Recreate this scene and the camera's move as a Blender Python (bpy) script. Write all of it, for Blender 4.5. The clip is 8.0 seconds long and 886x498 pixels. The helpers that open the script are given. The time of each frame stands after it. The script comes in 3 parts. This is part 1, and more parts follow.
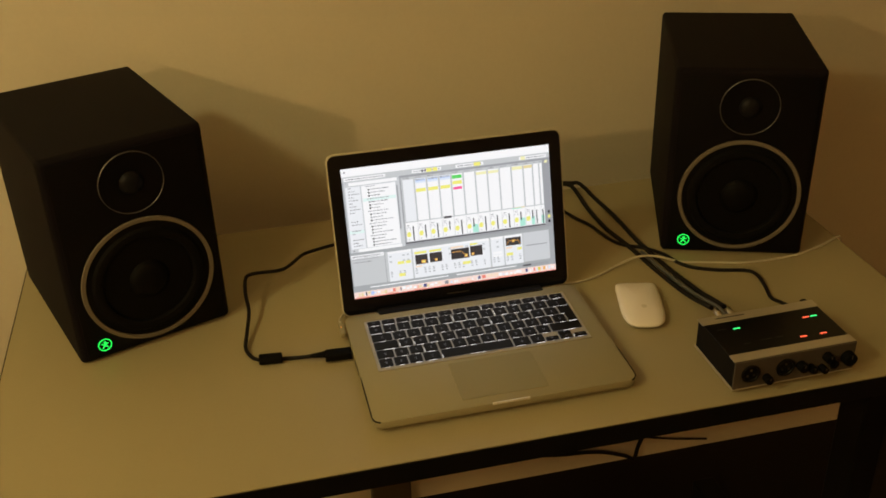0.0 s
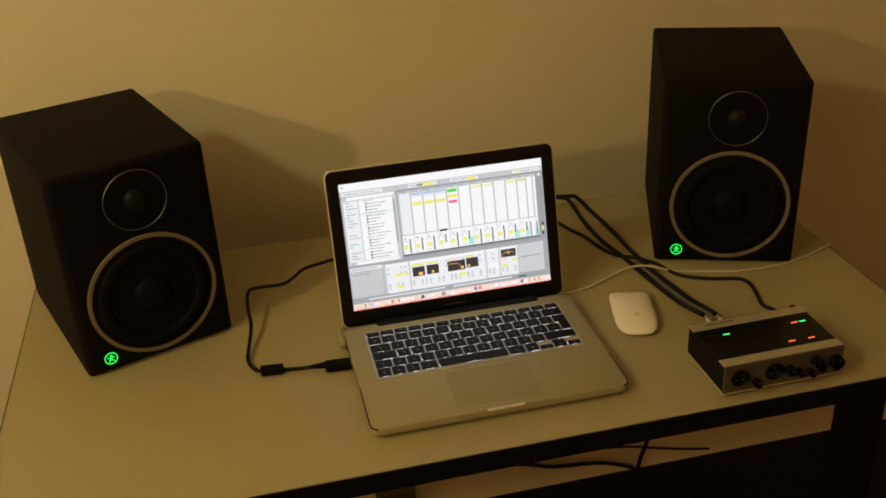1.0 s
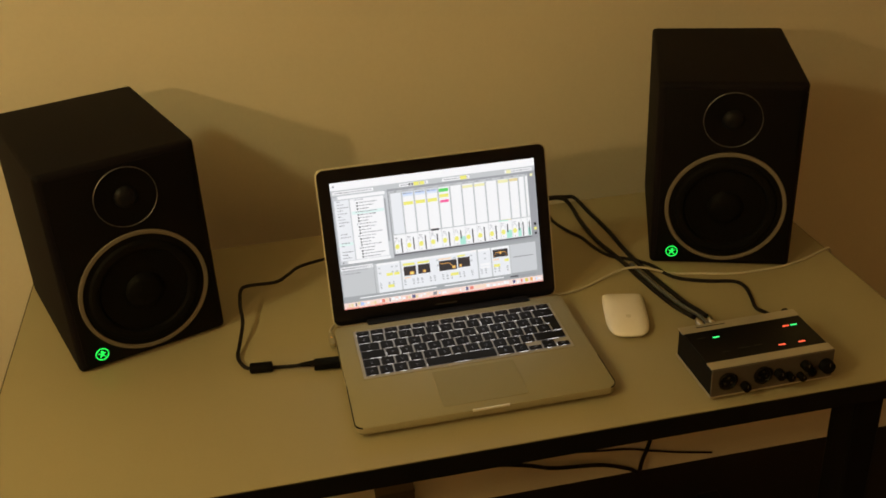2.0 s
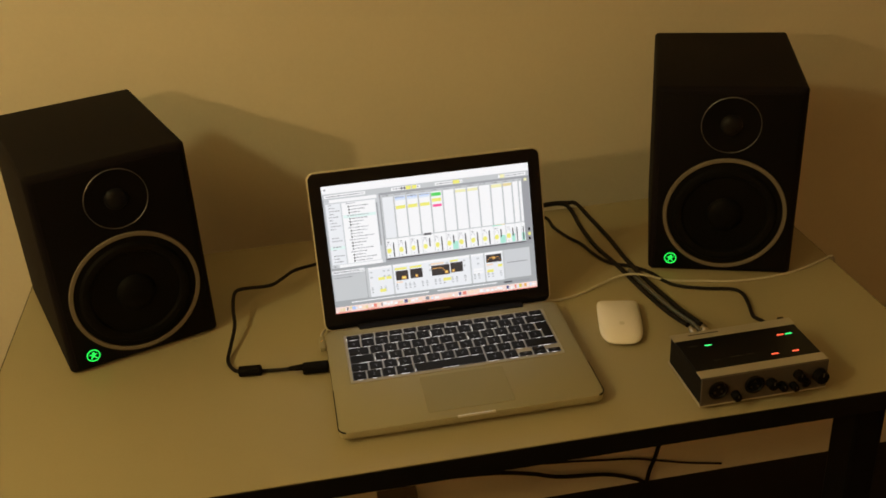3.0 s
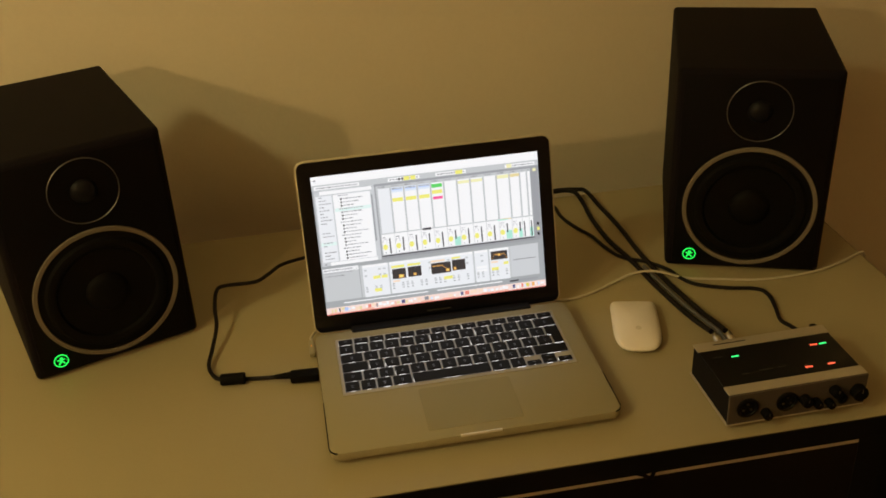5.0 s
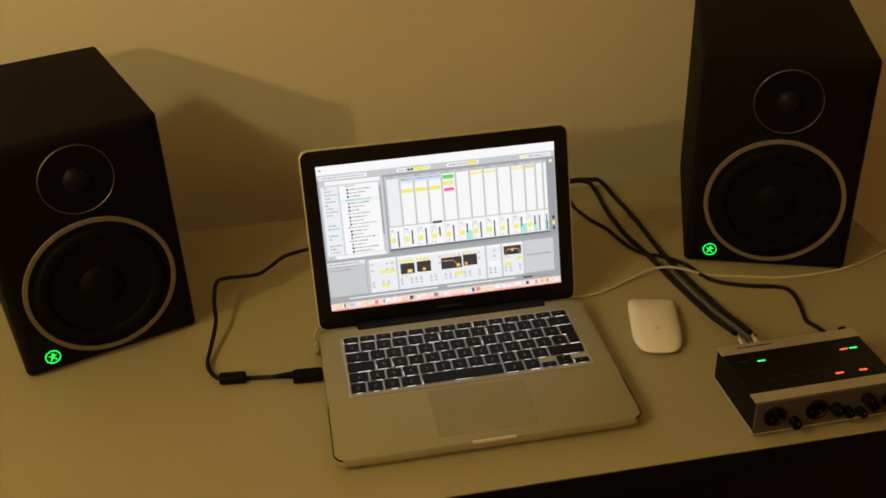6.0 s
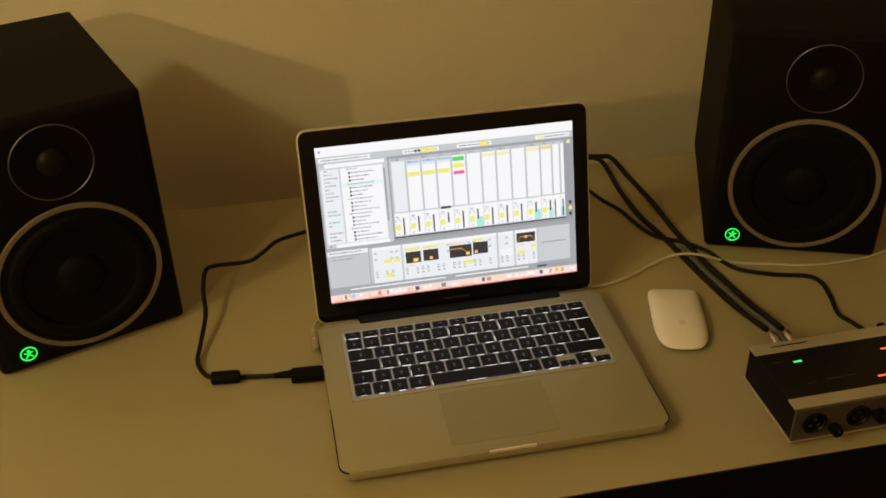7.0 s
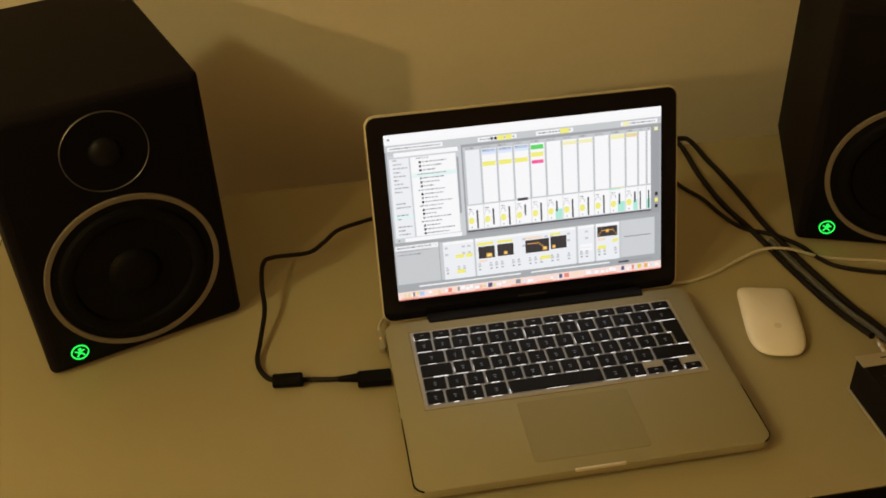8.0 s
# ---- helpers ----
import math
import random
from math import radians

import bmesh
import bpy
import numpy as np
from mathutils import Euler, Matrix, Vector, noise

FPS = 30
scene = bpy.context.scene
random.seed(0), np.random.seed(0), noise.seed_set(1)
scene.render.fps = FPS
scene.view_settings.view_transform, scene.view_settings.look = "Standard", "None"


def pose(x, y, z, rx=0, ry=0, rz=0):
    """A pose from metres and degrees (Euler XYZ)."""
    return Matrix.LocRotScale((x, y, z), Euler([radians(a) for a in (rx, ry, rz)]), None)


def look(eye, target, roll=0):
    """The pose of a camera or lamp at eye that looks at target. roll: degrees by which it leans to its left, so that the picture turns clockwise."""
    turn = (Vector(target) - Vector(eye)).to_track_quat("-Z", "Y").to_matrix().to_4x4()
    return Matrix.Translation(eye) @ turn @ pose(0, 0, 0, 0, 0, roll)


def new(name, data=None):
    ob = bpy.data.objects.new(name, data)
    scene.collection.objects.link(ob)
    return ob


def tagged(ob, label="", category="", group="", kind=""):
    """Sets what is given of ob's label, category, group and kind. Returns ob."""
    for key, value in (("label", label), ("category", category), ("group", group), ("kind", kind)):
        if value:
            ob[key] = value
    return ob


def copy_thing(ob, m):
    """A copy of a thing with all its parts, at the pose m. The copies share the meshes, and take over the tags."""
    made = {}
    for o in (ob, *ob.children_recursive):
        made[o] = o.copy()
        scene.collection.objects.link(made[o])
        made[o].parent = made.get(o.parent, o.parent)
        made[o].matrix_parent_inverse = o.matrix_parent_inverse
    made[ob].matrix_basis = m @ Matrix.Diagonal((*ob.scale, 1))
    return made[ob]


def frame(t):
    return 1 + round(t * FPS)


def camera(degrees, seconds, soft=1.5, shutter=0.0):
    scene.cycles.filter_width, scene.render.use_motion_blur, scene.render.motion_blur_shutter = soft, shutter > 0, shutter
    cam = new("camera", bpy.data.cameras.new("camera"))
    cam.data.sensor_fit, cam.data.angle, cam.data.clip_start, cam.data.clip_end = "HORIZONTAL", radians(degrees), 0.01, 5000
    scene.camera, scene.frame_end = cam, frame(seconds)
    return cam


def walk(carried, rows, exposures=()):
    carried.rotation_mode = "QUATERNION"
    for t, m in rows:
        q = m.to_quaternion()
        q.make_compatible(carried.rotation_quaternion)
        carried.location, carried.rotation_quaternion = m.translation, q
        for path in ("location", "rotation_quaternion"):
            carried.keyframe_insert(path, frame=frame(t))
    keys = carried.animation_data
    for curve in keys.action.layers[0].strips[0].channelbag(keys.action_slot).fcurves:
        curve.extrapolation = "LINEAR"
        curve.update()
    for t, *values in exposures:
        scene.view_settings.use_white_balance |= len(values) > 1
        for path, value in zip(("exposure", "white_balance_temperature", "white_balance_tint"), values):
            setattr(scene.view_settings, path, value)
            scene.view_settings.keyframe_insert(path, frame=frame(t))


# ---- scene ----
cam = camera(47.4, 8.0, soft=1.7)
PATH = [
    (0, (-0.139, -1.128, 1.5), (0.241, 0.577, 0.526), -1.8),
    (0.5, (-0.135, -1.154, 1.505), (0.26, 0.559, 0.551), -2.1),
    (1, (-0.127, -1.167, 1.506), (0.237, 0.561, 0.568), -2.9),
    (1.5, (-0.11, -1.172, 1.505), (0.234, 0.559, 0.563), -3.0),
    (3, (-0.029, -1.179, 1.492), (0.231, 0.578, 0.572), -3.5),
    (3.5, (-0.011, -1.166, 1.482), (0.232, 0.582, 0.541), -3.6),
    (4, (-0.003, -1.13, 1.473), (0.242, 0.607, 0.513), -3.7),
    (4.5, (-0.012, -1.084, 1.475), (0.26, 0.643, 0.504), -3.4),
    (5, (-0.02, -1.054, 1.475), (0.247, 0.666, 0.491), -3.0),
    (6.5, (-0.027, -0.947, 1.452), (0.247, 0.733, 0.401), -1.9),
    (7, (-0.044, -0.891, 1.446), (0.256, 0.757, 0.353), -1.5),
    (7.5, (-0.066, -0.839, 1.436), (0.219, 0.794, 0.318), -1.7),
    (8, (-0.073, -0.8, 1.433), (0.155, 0.818, 0.279), -2.3),
]
walk(cam, [(t, look(eye, target, roll)) for t, eye, target, roll in PATH])

# ---- light ----
DESK = 0.74                      # height of the desk's top
WALL_Y = 0.46                    # face of the wall behind the desk

world = bpy.data.worlds.new("world")
world.use_nodes = True
world.node_tree.nodes["Background"].inputs[0].default_value = (1.0, 0.55, 0.22, 1)
world.node_tree.nodes["Background"].inputs[1].default_value = 0.01
scene.world = world


def lamp(name, kind, place, target, watts, colour, size):
    data = bpy.data.lights.new(name, kind)
    data.energy, data.color = watts, colour
    if kind == "AREA":
        data.shape, data.size = "DISK", size
    else:
        data.shadow_soft_size = size
    ob = new(name, data)
    ob.matrix_world = look(place, target)
    return ob


WARM = (1.0, 0.635, 0.23)
YELLOW = (1.0, 0.91, 0.40)
lamp("room_lamp", "POINT", (-1.10, -1.26, 1.65), (0, 0, 0.8), 19.8, WARM, 0.030)
lamp("ceiling_lamp", "POINT", (-1.72, -1.04, 2.57), (0, 0, 0.8), 33.5, YELLOW, 0.10)
scene.view_settings.exposure = 0.0


# ---- materials ----
def material(name, colour, rough=0.5, metal=0.0, vary=0.0, scale=8.0, fine=0.0, fine_scale=300.0, bump=0.0, coat=0.0, rough_vary=0.0, shine=0.5):
    """Principled surface with large stains, fine grain and fine relief in object space metres."""
    m = bpy.data.materials.new(name)
    m.use_nodes = True
    nt = m.node_tree
    b = nt.nodes["Principled BSDF"]
    b.inputs["Roughness"].default_value = rough
    b.inputs["Metallic"].default_value = metal
    b.inputs["Coat Weight"].default_value = coat
    b.inputs["Specular IOR Level"].default_value = shine
    b.inputs["Base Color"].default_value = (*colour, 1)
    if vary or fine or bump or rough_vary:
        pos = nt.nodes.new("ShaderNodeNewGeometry").outputs["Position"]
        big = nt.nodes.new("ShaderNodeTexNoise")
        big.inputs["Scale"].default_value, big.inputs["Detail"].default_value = scale, 5
        small = nt.nodes.new("ShaderNodeTexNoise")
        small.inputs["Scale"].default_value, small.inputs["Detail"].default_value = fine_scale, 3
        nt.links.new(pos, big.inputs["Vector"])
        nt.links.new(pos, small.inputs["Vector"])
        add = nt.nodes.new("ShaderNodeMath")
        add.operation = "MULTIPLY_ADD"
        nt.links.new(big.outputs["Fac"], add.inputs[0])
        add.inputs[1].default_value, add.inputs[2].default_value = 2 * vary, 1 - vary
        add2 = nt.nodes.new("ShaderNodeMath")
        add2.operation = "MULTIPLY_ADD"
        nt.links.new(small.outputs["Fac"], add2.inputs[0])
        add2.inputs[1].default_value = 2 * fine
        sub = nt.nodes.new("ShaderNodeMath")
        sub.operation = "SUBTRACT"
        nt.links.new(add.outputs[0], sub.inputs[0])
        sub.inputs[1].default_value = fine
        nt.links.new(sub.outputs[0], add2.inputs[2])
        mix = nt.nodes.new("ShaderNodeVectorMath")
        mix.operation = "SCALE"
        mix.inputs[0].default_value = colour
        nt.links.new(add2.outputs[0], mix.inputs["Scale"])
        nt.links.new(mix.outputs[0], b.inputs["Base Color"])
        if rough_vary:
            r = nt.nodes.new("ShaderNodeMath")
            r.operation = "MULTIPLY_ADD"
            nt.links.new(big.outputs["Fac"], r.inputs[0])
            r.inputs[1].default_value, r.inputs[2].default_value = 2 * rough_vary, rough - rough_vary
            nt.links.new(r.outputs[0], b.inputs["Roughness"])
        if bump:
            n = nt.nodes.new("ShaderNodeBump")
            n.inputs["Strength"].default_value, n.inputs["Distance"].default_value = bump, 0.001
            nt.links.new(small.outputs["Fac"], n.inputs["Height"])
            nt.links.new(n.outputs[0], b.inputs["Normal"])
    return m


def glow(name, colour, strength):
    m = bpy.data.materials.new(name)
    m.use_nodes = True
    b = m.node_tree.nodes["Principled BSDF"]
    b.inputs["Base Color"].default_value = (0.01, 0.01, 0.01, 1)
    b.inputs["Roughness"].default_value = 0.3
    b.inputs["Emission Color"].default_value = (*colour, 1)
    b.inputs["Emission Strength"].default_value = strength
    return m


PAINT = material("wall_paint", (0.78, 0.73, 0.62), 0.75, vary=0.06, scale=2.5, fine=0.03, fine_scale=160, bump=0.25)
# peach chosen for the unseen walls, so that their bounce reddens the shadows
PEACH_BOUNCE = material("peach_bounce_paint", (0.70, 0.51, 0.36), 0.8, vary=0.04, scale=2, fine=0.02, bump=0.1)
CEILING_PAINT = material("ceiling_paint", (0.78, 0.68, 0.55), 0.85, vary=0.03, scale=2, fine=0.02, bump=0.1)
# near-black all over: the shade under the desk is put into the floor's colour
FLOORING = material("shade_dark_floor", (0.0065, 0.0052, 0.0045), 0.6, shine=0.2, vary=0.3, scale=5, fine=0.1, fine_scale=90, bump=0.1)
LAMINATE = material("cream_laminate", (0.386, 0.340, 0.215), 0.5, vary=0.05, scale=4, fine=0.035, fine_scale=420, bump=0.06, rough_vary=0.08)
BLACK_EDGE = material("black_edging", (0.0055, 0.0050, 0.0050), 0.55, shine=0.15, vary=0.2, scale=30, fine=0.1)
BLACK_STEEL = material("black_steel", (0.006, 0.0056, 0.0055), 0.55, shine=0.15, vary=0.2, scale=20, fine=0.1, bump=0.05)
VINYL = material("black_vinyl", (0.0062, 0.0047, 0.0072), 0.68, shine=0.11, vary=0.12, scale=12, fine=0.25, fine_scale=700, bump=0.4)
BAFFLE = material("black_baffle", (0.0042, 0.0038, 0.0048), 0.55, shine=0.10, vary=0.1, scale=15, fine=0.15, fine_scale=900, bump=0.15)
RUBBER = material("black_rubber", (0.0040, 0.0038, 0.0040), 0.7, shine=0.09, vary=0.1, fine=0.1)
CONE = material("woofer_cone", (0.0034, 0.0032, 0.0036), 0.6, shine=0.09, vary=0.2, scale=40, fine=0.1)
DOME = material("tweeter_dome", (0.008, 0.008, 0.011), 0.45, shine=0.15)
RING_GREY = material("grey_trim_ring", (0.19, 0.165, 0.135), 0.7, 0.0, shine=0.15, vary=0.08, scale=30, fine=0.05)
RING_SILVER = material("silver_trim_ring", (0.19, 0.19, 0.20), 0.4, 0.8, vary=0.15, scale=40)
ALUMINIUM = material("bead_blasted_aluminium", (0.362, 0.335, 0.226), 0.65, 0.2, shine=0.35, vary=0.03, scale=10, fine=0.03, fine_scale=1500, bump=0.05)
ALUMINIUM_PAD = material("trackpad_glass", (0.315, 0.290, 0.182), 0.68, 0.1, shine=0.2, vary=0.04, scale=14, fine=0.02, fine_scale=1500)
ALUMINIUM_DARK = material("shaded_aluminium", (0.46, 0.44, 0.40), 0.55, 0.3, vary=0.05, scale=20)
# lighter copy of the base's aluminium: light on the lid's rim put into colour
LID_RIM_LIT = material("lit_rim_aluminium", (0.62, 0.58, 0.48), 0.45, 0.3, vary=0.04, scale=12)
RING_BRIGHT = material("polished_aluminium", (0.85, 0.83, 0.78), 0.3, 0.5)
BEZEL = material("black_screen_glass", (0.005, 0.005, 0.008), 0.15, shine=0.25, vary=0.1, scale=20)
KEYCAP = material("black_keycap", (0.0085, 0.0075, 0.0075), 0.55, vary=0.3, scale=60, fine=0.1, shine=0.14)
HINGE = material("black_hinge_plastic", (0.005, 0.005, 0.005), 0.5, shine=0.15)
WHITE_PLASTIC = material("white_plastic", (0.86, 0.83, 0.80), 0.42, vary=0.02, scale=20)
PALE_PLASTIC = material("pale_grey_plastic", (0.55, 0.54, 0.52), 0.4)
WHITE_CORD = material("white_cord", (0.56, 0.53, 0.46), 0.5, vary=0.06, scale=30)
GREY_CORD = material("grey_cord", (0.11, 0.115, 0.13), 0.4, vary=0.1, scale=50)
BLACK_CORD = material("black_cord", (0.0085, 0.0065, 0.0075), 0.55, vary=0.15, scale=50, fine=0.1, shine=0.2)
SILVER_PANEL = material("brushed_silver_panel", (0.60, 0.57, 0.50), 0.42, 0.6, vary=0.05, scale=18, fine=0.04, fine_scale=900)
FASCIA = material("silver_fascia", (0.115, 0.10, 0.088), 0.5, 0.4, vary=0.08, scale=25, fine=0.05)
GLOSS_BLACK = material("gloss_black_plastic", (0.006, 0.006, 0.006), 0.28, shine=0.25, vary=0.1, scale=30)
PRINT_GREY = material("grey_print", (0.030, 0.030, 0.034), 0.5)
METAL_PLUG = material("nickel_plug", (0.62, 0.58, 0.5), 0.28, 1.0, vary=0.1, scale=60)
GREEN_LIGHT = glow("green_badge_light", (0.02, 1.0, 0.10), 1.15)
LED_GREEN = glow("green_led", (0.05, 1.0, 0.22), 1.3)
LED_RED = glow("red_led", (1.0, 0.12, 0.05), 1.5)
LED_AMBER = glow("amber_led", (1.0, 0.35, 0.05), 1.6)
BACKLIGHT = glow("keyboard_backlight", (1.0, 0.97, 0.96), 1.05)
HALO = glow("keyboard_halo", (1.0, 0.92, 0.84), 0.115)
LEGEND = glow("lit_key_legend", (0.85, 0.85, 0.95), 0.15)


# ---- mesh helpers ----
def part(name, bm, mat, parent=None, label="", smooth=False):
    """Link a bmesh as one mesh object under a thing or a part."""
    me = bpy.data.meshes.new(name)
    bmesh.ops.recalc_face_normals(bm, faces=bm.faces[:])
    bm.to_mesh(me)
    bm.free()
    if smooth:
        me.shade_smooth()
        me.set_sharp_from_angle(angle=radians(35))
    me.materials.append(mat)
    ob = new(name, me)
    ob.parent = parent
    if label:
        ob["label"] = label
    return ob


def thing(name, m, label, category, group="", kind=""):
    ob = new(name)
    ob.empty_display_size = 0.05
    ob.matrix_world = m
    return tagged(ob, label, category, group, kind)


def bm_box(x0, y0, z0, x1, y1, z1, bevel=0.0, segments=2, bm=None):
    bm = bm or bmesh.new()
    v = [bm.verts.new(p) for p in ((x0, y0, z0), (x1, y0, z0), (x1, y1, z0), (x0, y1, z0), (x0, y0, z1), (x1, y0, z1), (x1, y1, z1), (x0, y1, z1))]
    faces = [bm.faces.new([v[i] for i in q]) for q in ((3, 2, 1, 0), (4, 5, 6, 7), (0, 1, 5, 4), (1, 2, 6, 5), (2, 3, 7, 6), (3, 0, 4, 7))]
    if bevel:
        edges = list({e for f in faces for e in f.edges})
        bmesh.ops.bevel(bm, geom=edges, offset=bevel, segments=segments, affect="EDGES", profile=0.5)
    return bm


def rounded(x0, y0, x1, y1, r, n=6):
    """Outline of a rounded rectangle, counter-clockwise."""
    pts = []
    for cx, cy, a in ((x1 - r, y1 - r, 0), (x0 + r, y1 - r, 90), (x0 + r, y0 + r, 180), (x1 - r, y0 + r, 270)):
        for i in range(n + 1):
            w = radians(a + 90 * i / n)
            pts.append((cx + r * math.cos(w), cy + r * math.sin(w)))
    return pts


def bm_stack(layers, bm=None):
    """Closed solid from outlines stacked in z: each layer is (outline, z)."""
    bm = bm or bmesh.new()
    loops = [[bm.verts.new((x, y, z)) for x, y in outline] for outline, z in layers]
    n = len(loops[0])
    bm.faces.new(loops[0][::-1])
    bm.faces.new(loops[-1])
    for a, b in zip(loops, loops[1:]):
        for i in range(n):
            bm.faces.new((a[i], a[(i + 1) % n], b[(i + 1) % n], b[i]))
    return bm


def bm_slab(x0, y0, x1, y1, z0, z1, r, soft=0.001, n=6, bm=None):
    """Rounded plate with softened top and bottom rims."""
    def o(d):
        return rounded(x0 + d, y0 + d, x1 - d, y1 - d, max(r - d, 1e-4), n)
    s = soft
    return bm_stack([(o(s), z0), (o(0.3 * s), z0 + 0.3 * s), (o(0), z0 + s), (o(0), z1 - s), (o(0.3 * s), z1 - 0.3 * s), (o(s), z1)], bm)


def bm_lathe(profile, n=64, bm=None):
    """Turn (radius, height) pairs about z; the ends are left open unless their radius is 0."""
    bm = bm or bmesh.new()
    rings = []
    for r, z in profile:
        if r < 1e-6:
            rings.append([bm.verts.new((0, 0, z))])
        else:
            rings.append([bm.verts.new((r * math.cos(math.tau * i / n), r * math.sin(math.tau * i / n), z)) for i in range(n)])
    for a, b in zip(rings, rings[1:]):
        for i in range(n):
            j = (i + 1) % n
            q = [a[i % len(a)], a[j % len(a)], b[j % len(b)], b[i % len(b)]]
            q = [v for k, v in enumerate(q) if v not in q[:k]]
            if len(q) > 2:
                bm.faces.new(q)
    return bm


def turned(bm, m):
    bmesh.ops.transform(bm, matrix=m, verts=bm.verts[:])
    return bm


def spline(points, steps=8):
    """Smooth curve through the points."""
    p = [Vector(q) for q in points]
    p = [2 * p[0] - p[1], *p, 2 * p[-1] - p[-2]]
    out = []
    for a, b, c, d in zip(p, p[1:], p[2:], p[3:]):
        for i in range(steps):
            t = i / steps
            out.append(0.5 * (2 * b + (c - a) * t + (2 * a - 5 * b + 4 * c - d) * t * t + (3 * b - a - 3 * c + d) * t ** 3))
    return out + [p[-2]]


def bm_tube(points, r, sides=10, steps=8, bm=None):
    bm = bm or bmesh.new()
    path = spline(points, steps)
    rings = []
    for i, q in enumerate(path):
        way = (path[min(i + 1, len(path) - 1)] - path[max(i - 1, 0)]).normalized()
        side = way.cross(Vector((0, 0, 1)))
        side = side.normalized() if side.length > 1e-4 else Vector((1, 0, 0))
        up = side.cross(way)
        rings.append([bm.verts.new(q + r * (side * math.cos(math.tau * k / sides) + up * math.sin(math.tau * k / sides))) for k in range(sides)])
    for a, b in zip(rings, rings[1:]):
        for k in range(sides):
            bm.faces.new((a[k], a[(k + 1) % sides], b[(k + 1) % sides], b[k]))
    bm.faces.new(rings[0][::-1])
    bm.faces.new(rings[-1])
    return bm


# ---- room ----
def slab(name, x0, y0, z0, x1, y1, z1, mat, label, category):
    return tagged(part(name, bm_box(x0, y0, z0, x1, y1, z1), mat), label, category, kind="structure")


slab("wall_north", -2.4, WALL_Y, 0, 2.3, WALL_Y + 0.12, 2.7, PAINT, "cream painted plaster wall behind the desk", "wall")
# the other three walls are out of view and added for warm fill
slab("wall_south", -2.4, -3.42, 0, 2.3, -3.3, 2.7, PEACH_BOUNCE, "unseen wall closing the room, peach to warm the shadows", "wall")
slab("wall_west", -2.52, -3.42, 0, -2.4, WALL_Y + 0.12, 2.7, PEACH_BOUNCE, "unseen wall closing the room, peach to warm the shadows", "wall")
slab("wall_east", 2.3, -3.42, 0, 2.42, WALL_Y + 0.12, 2.7, PEACH_BOUNCE, "unseen wall closing the room, peach to warm the shadows", "wall")
slab("floor", -2.52, -3.42, -0.1, 2.42, WALL_Y + 0.12, 0, FLOORING, "floor with the shade under the desk put into its near-black colour", "floor")
slab("ceiling", -2.52, -3.42, 2.7, 2.42, WALL_Y + 0.12, 2.8, CEILING_PAINT, "plain pale ceiling", "ceiling")


# ---- desk ----
def build_desk():
    x0, x1, y0, y1 = -0.4695, 0.7515, -0.2655, 0.3510
    d = thing("desk", pose((x0 + x1) / 2, (y0 + y1) / 2, 0), "cream laminate desk with black edging and black steel frame", "desk")
    hx, hy = (x1 - x0) / 2, (y1 - y0) / 2
    part("tabletop", bm_slab(-hx + 0.002, -hy + 0.002, hx - 0.002, hy - 0.002, DESK - 0.024, DESK, 0.008, 0.0008, 4), LAMINATE, d, "cream laminate tabletop")
    # edging strips round the board
    for bx in ((-hx, -hy, hx, -hy + 0.0022), (-hx, hy - 0.0022, hx, hy)):
        part("edging", bm_box(bx[0], bx[1], DESK - 0.0290, bx[2], bx[3], DESK - 0.0012, 0.0008), BLACK_EDGE, d, "black edging strip")
    for bx in ((-hx, -hy + 0.0024, -hx + 0.0022, hy - 0.0024), (hx - 0.0022, -hy + 0.0024, hx, hy - 0.0024)):
        part("edging", bm_box(bx[0], bx[1], DESK - 0.0290, bx[2], bx[3], DESK - 0.0012, 0.0008), BLACK_EDGE, d, "black edging strip")
    for y in (hy - 0.06,):
        part("rail", bm_box(-hx + 0.046, y, DESK - 0.055, hx - 0.046, y + 0.03, DESK - 0.0245, 0.002), BLACK_STEEL, d)
    # one column at either end, on a long foot, carrying a bracket under the board
    for sx in (-1, 1):
        xc = sx * (hx - 0.026)
        part("leg", bm_box(xc - 0.022, -0.175, 0.0400, xc + 0.022, -0.115, DESK - 0.0455, 0.004), BLACK_STEEL, d)
        part("bracket", bm_box(xc - 0.018, -hy + 0.06, DESK - 0.0450, xc + 0.018, hy - 0.065, DESK - 0.0245, 0.002), BLACK_STEEL, d)
        part("foot", bm_box(xc - 0.024, -hy + 0.02, 0, xc + 0.024, hy - 0.03, 0.0395, 0.004), BLACK_STEEL, d)
    return d


build_desk()


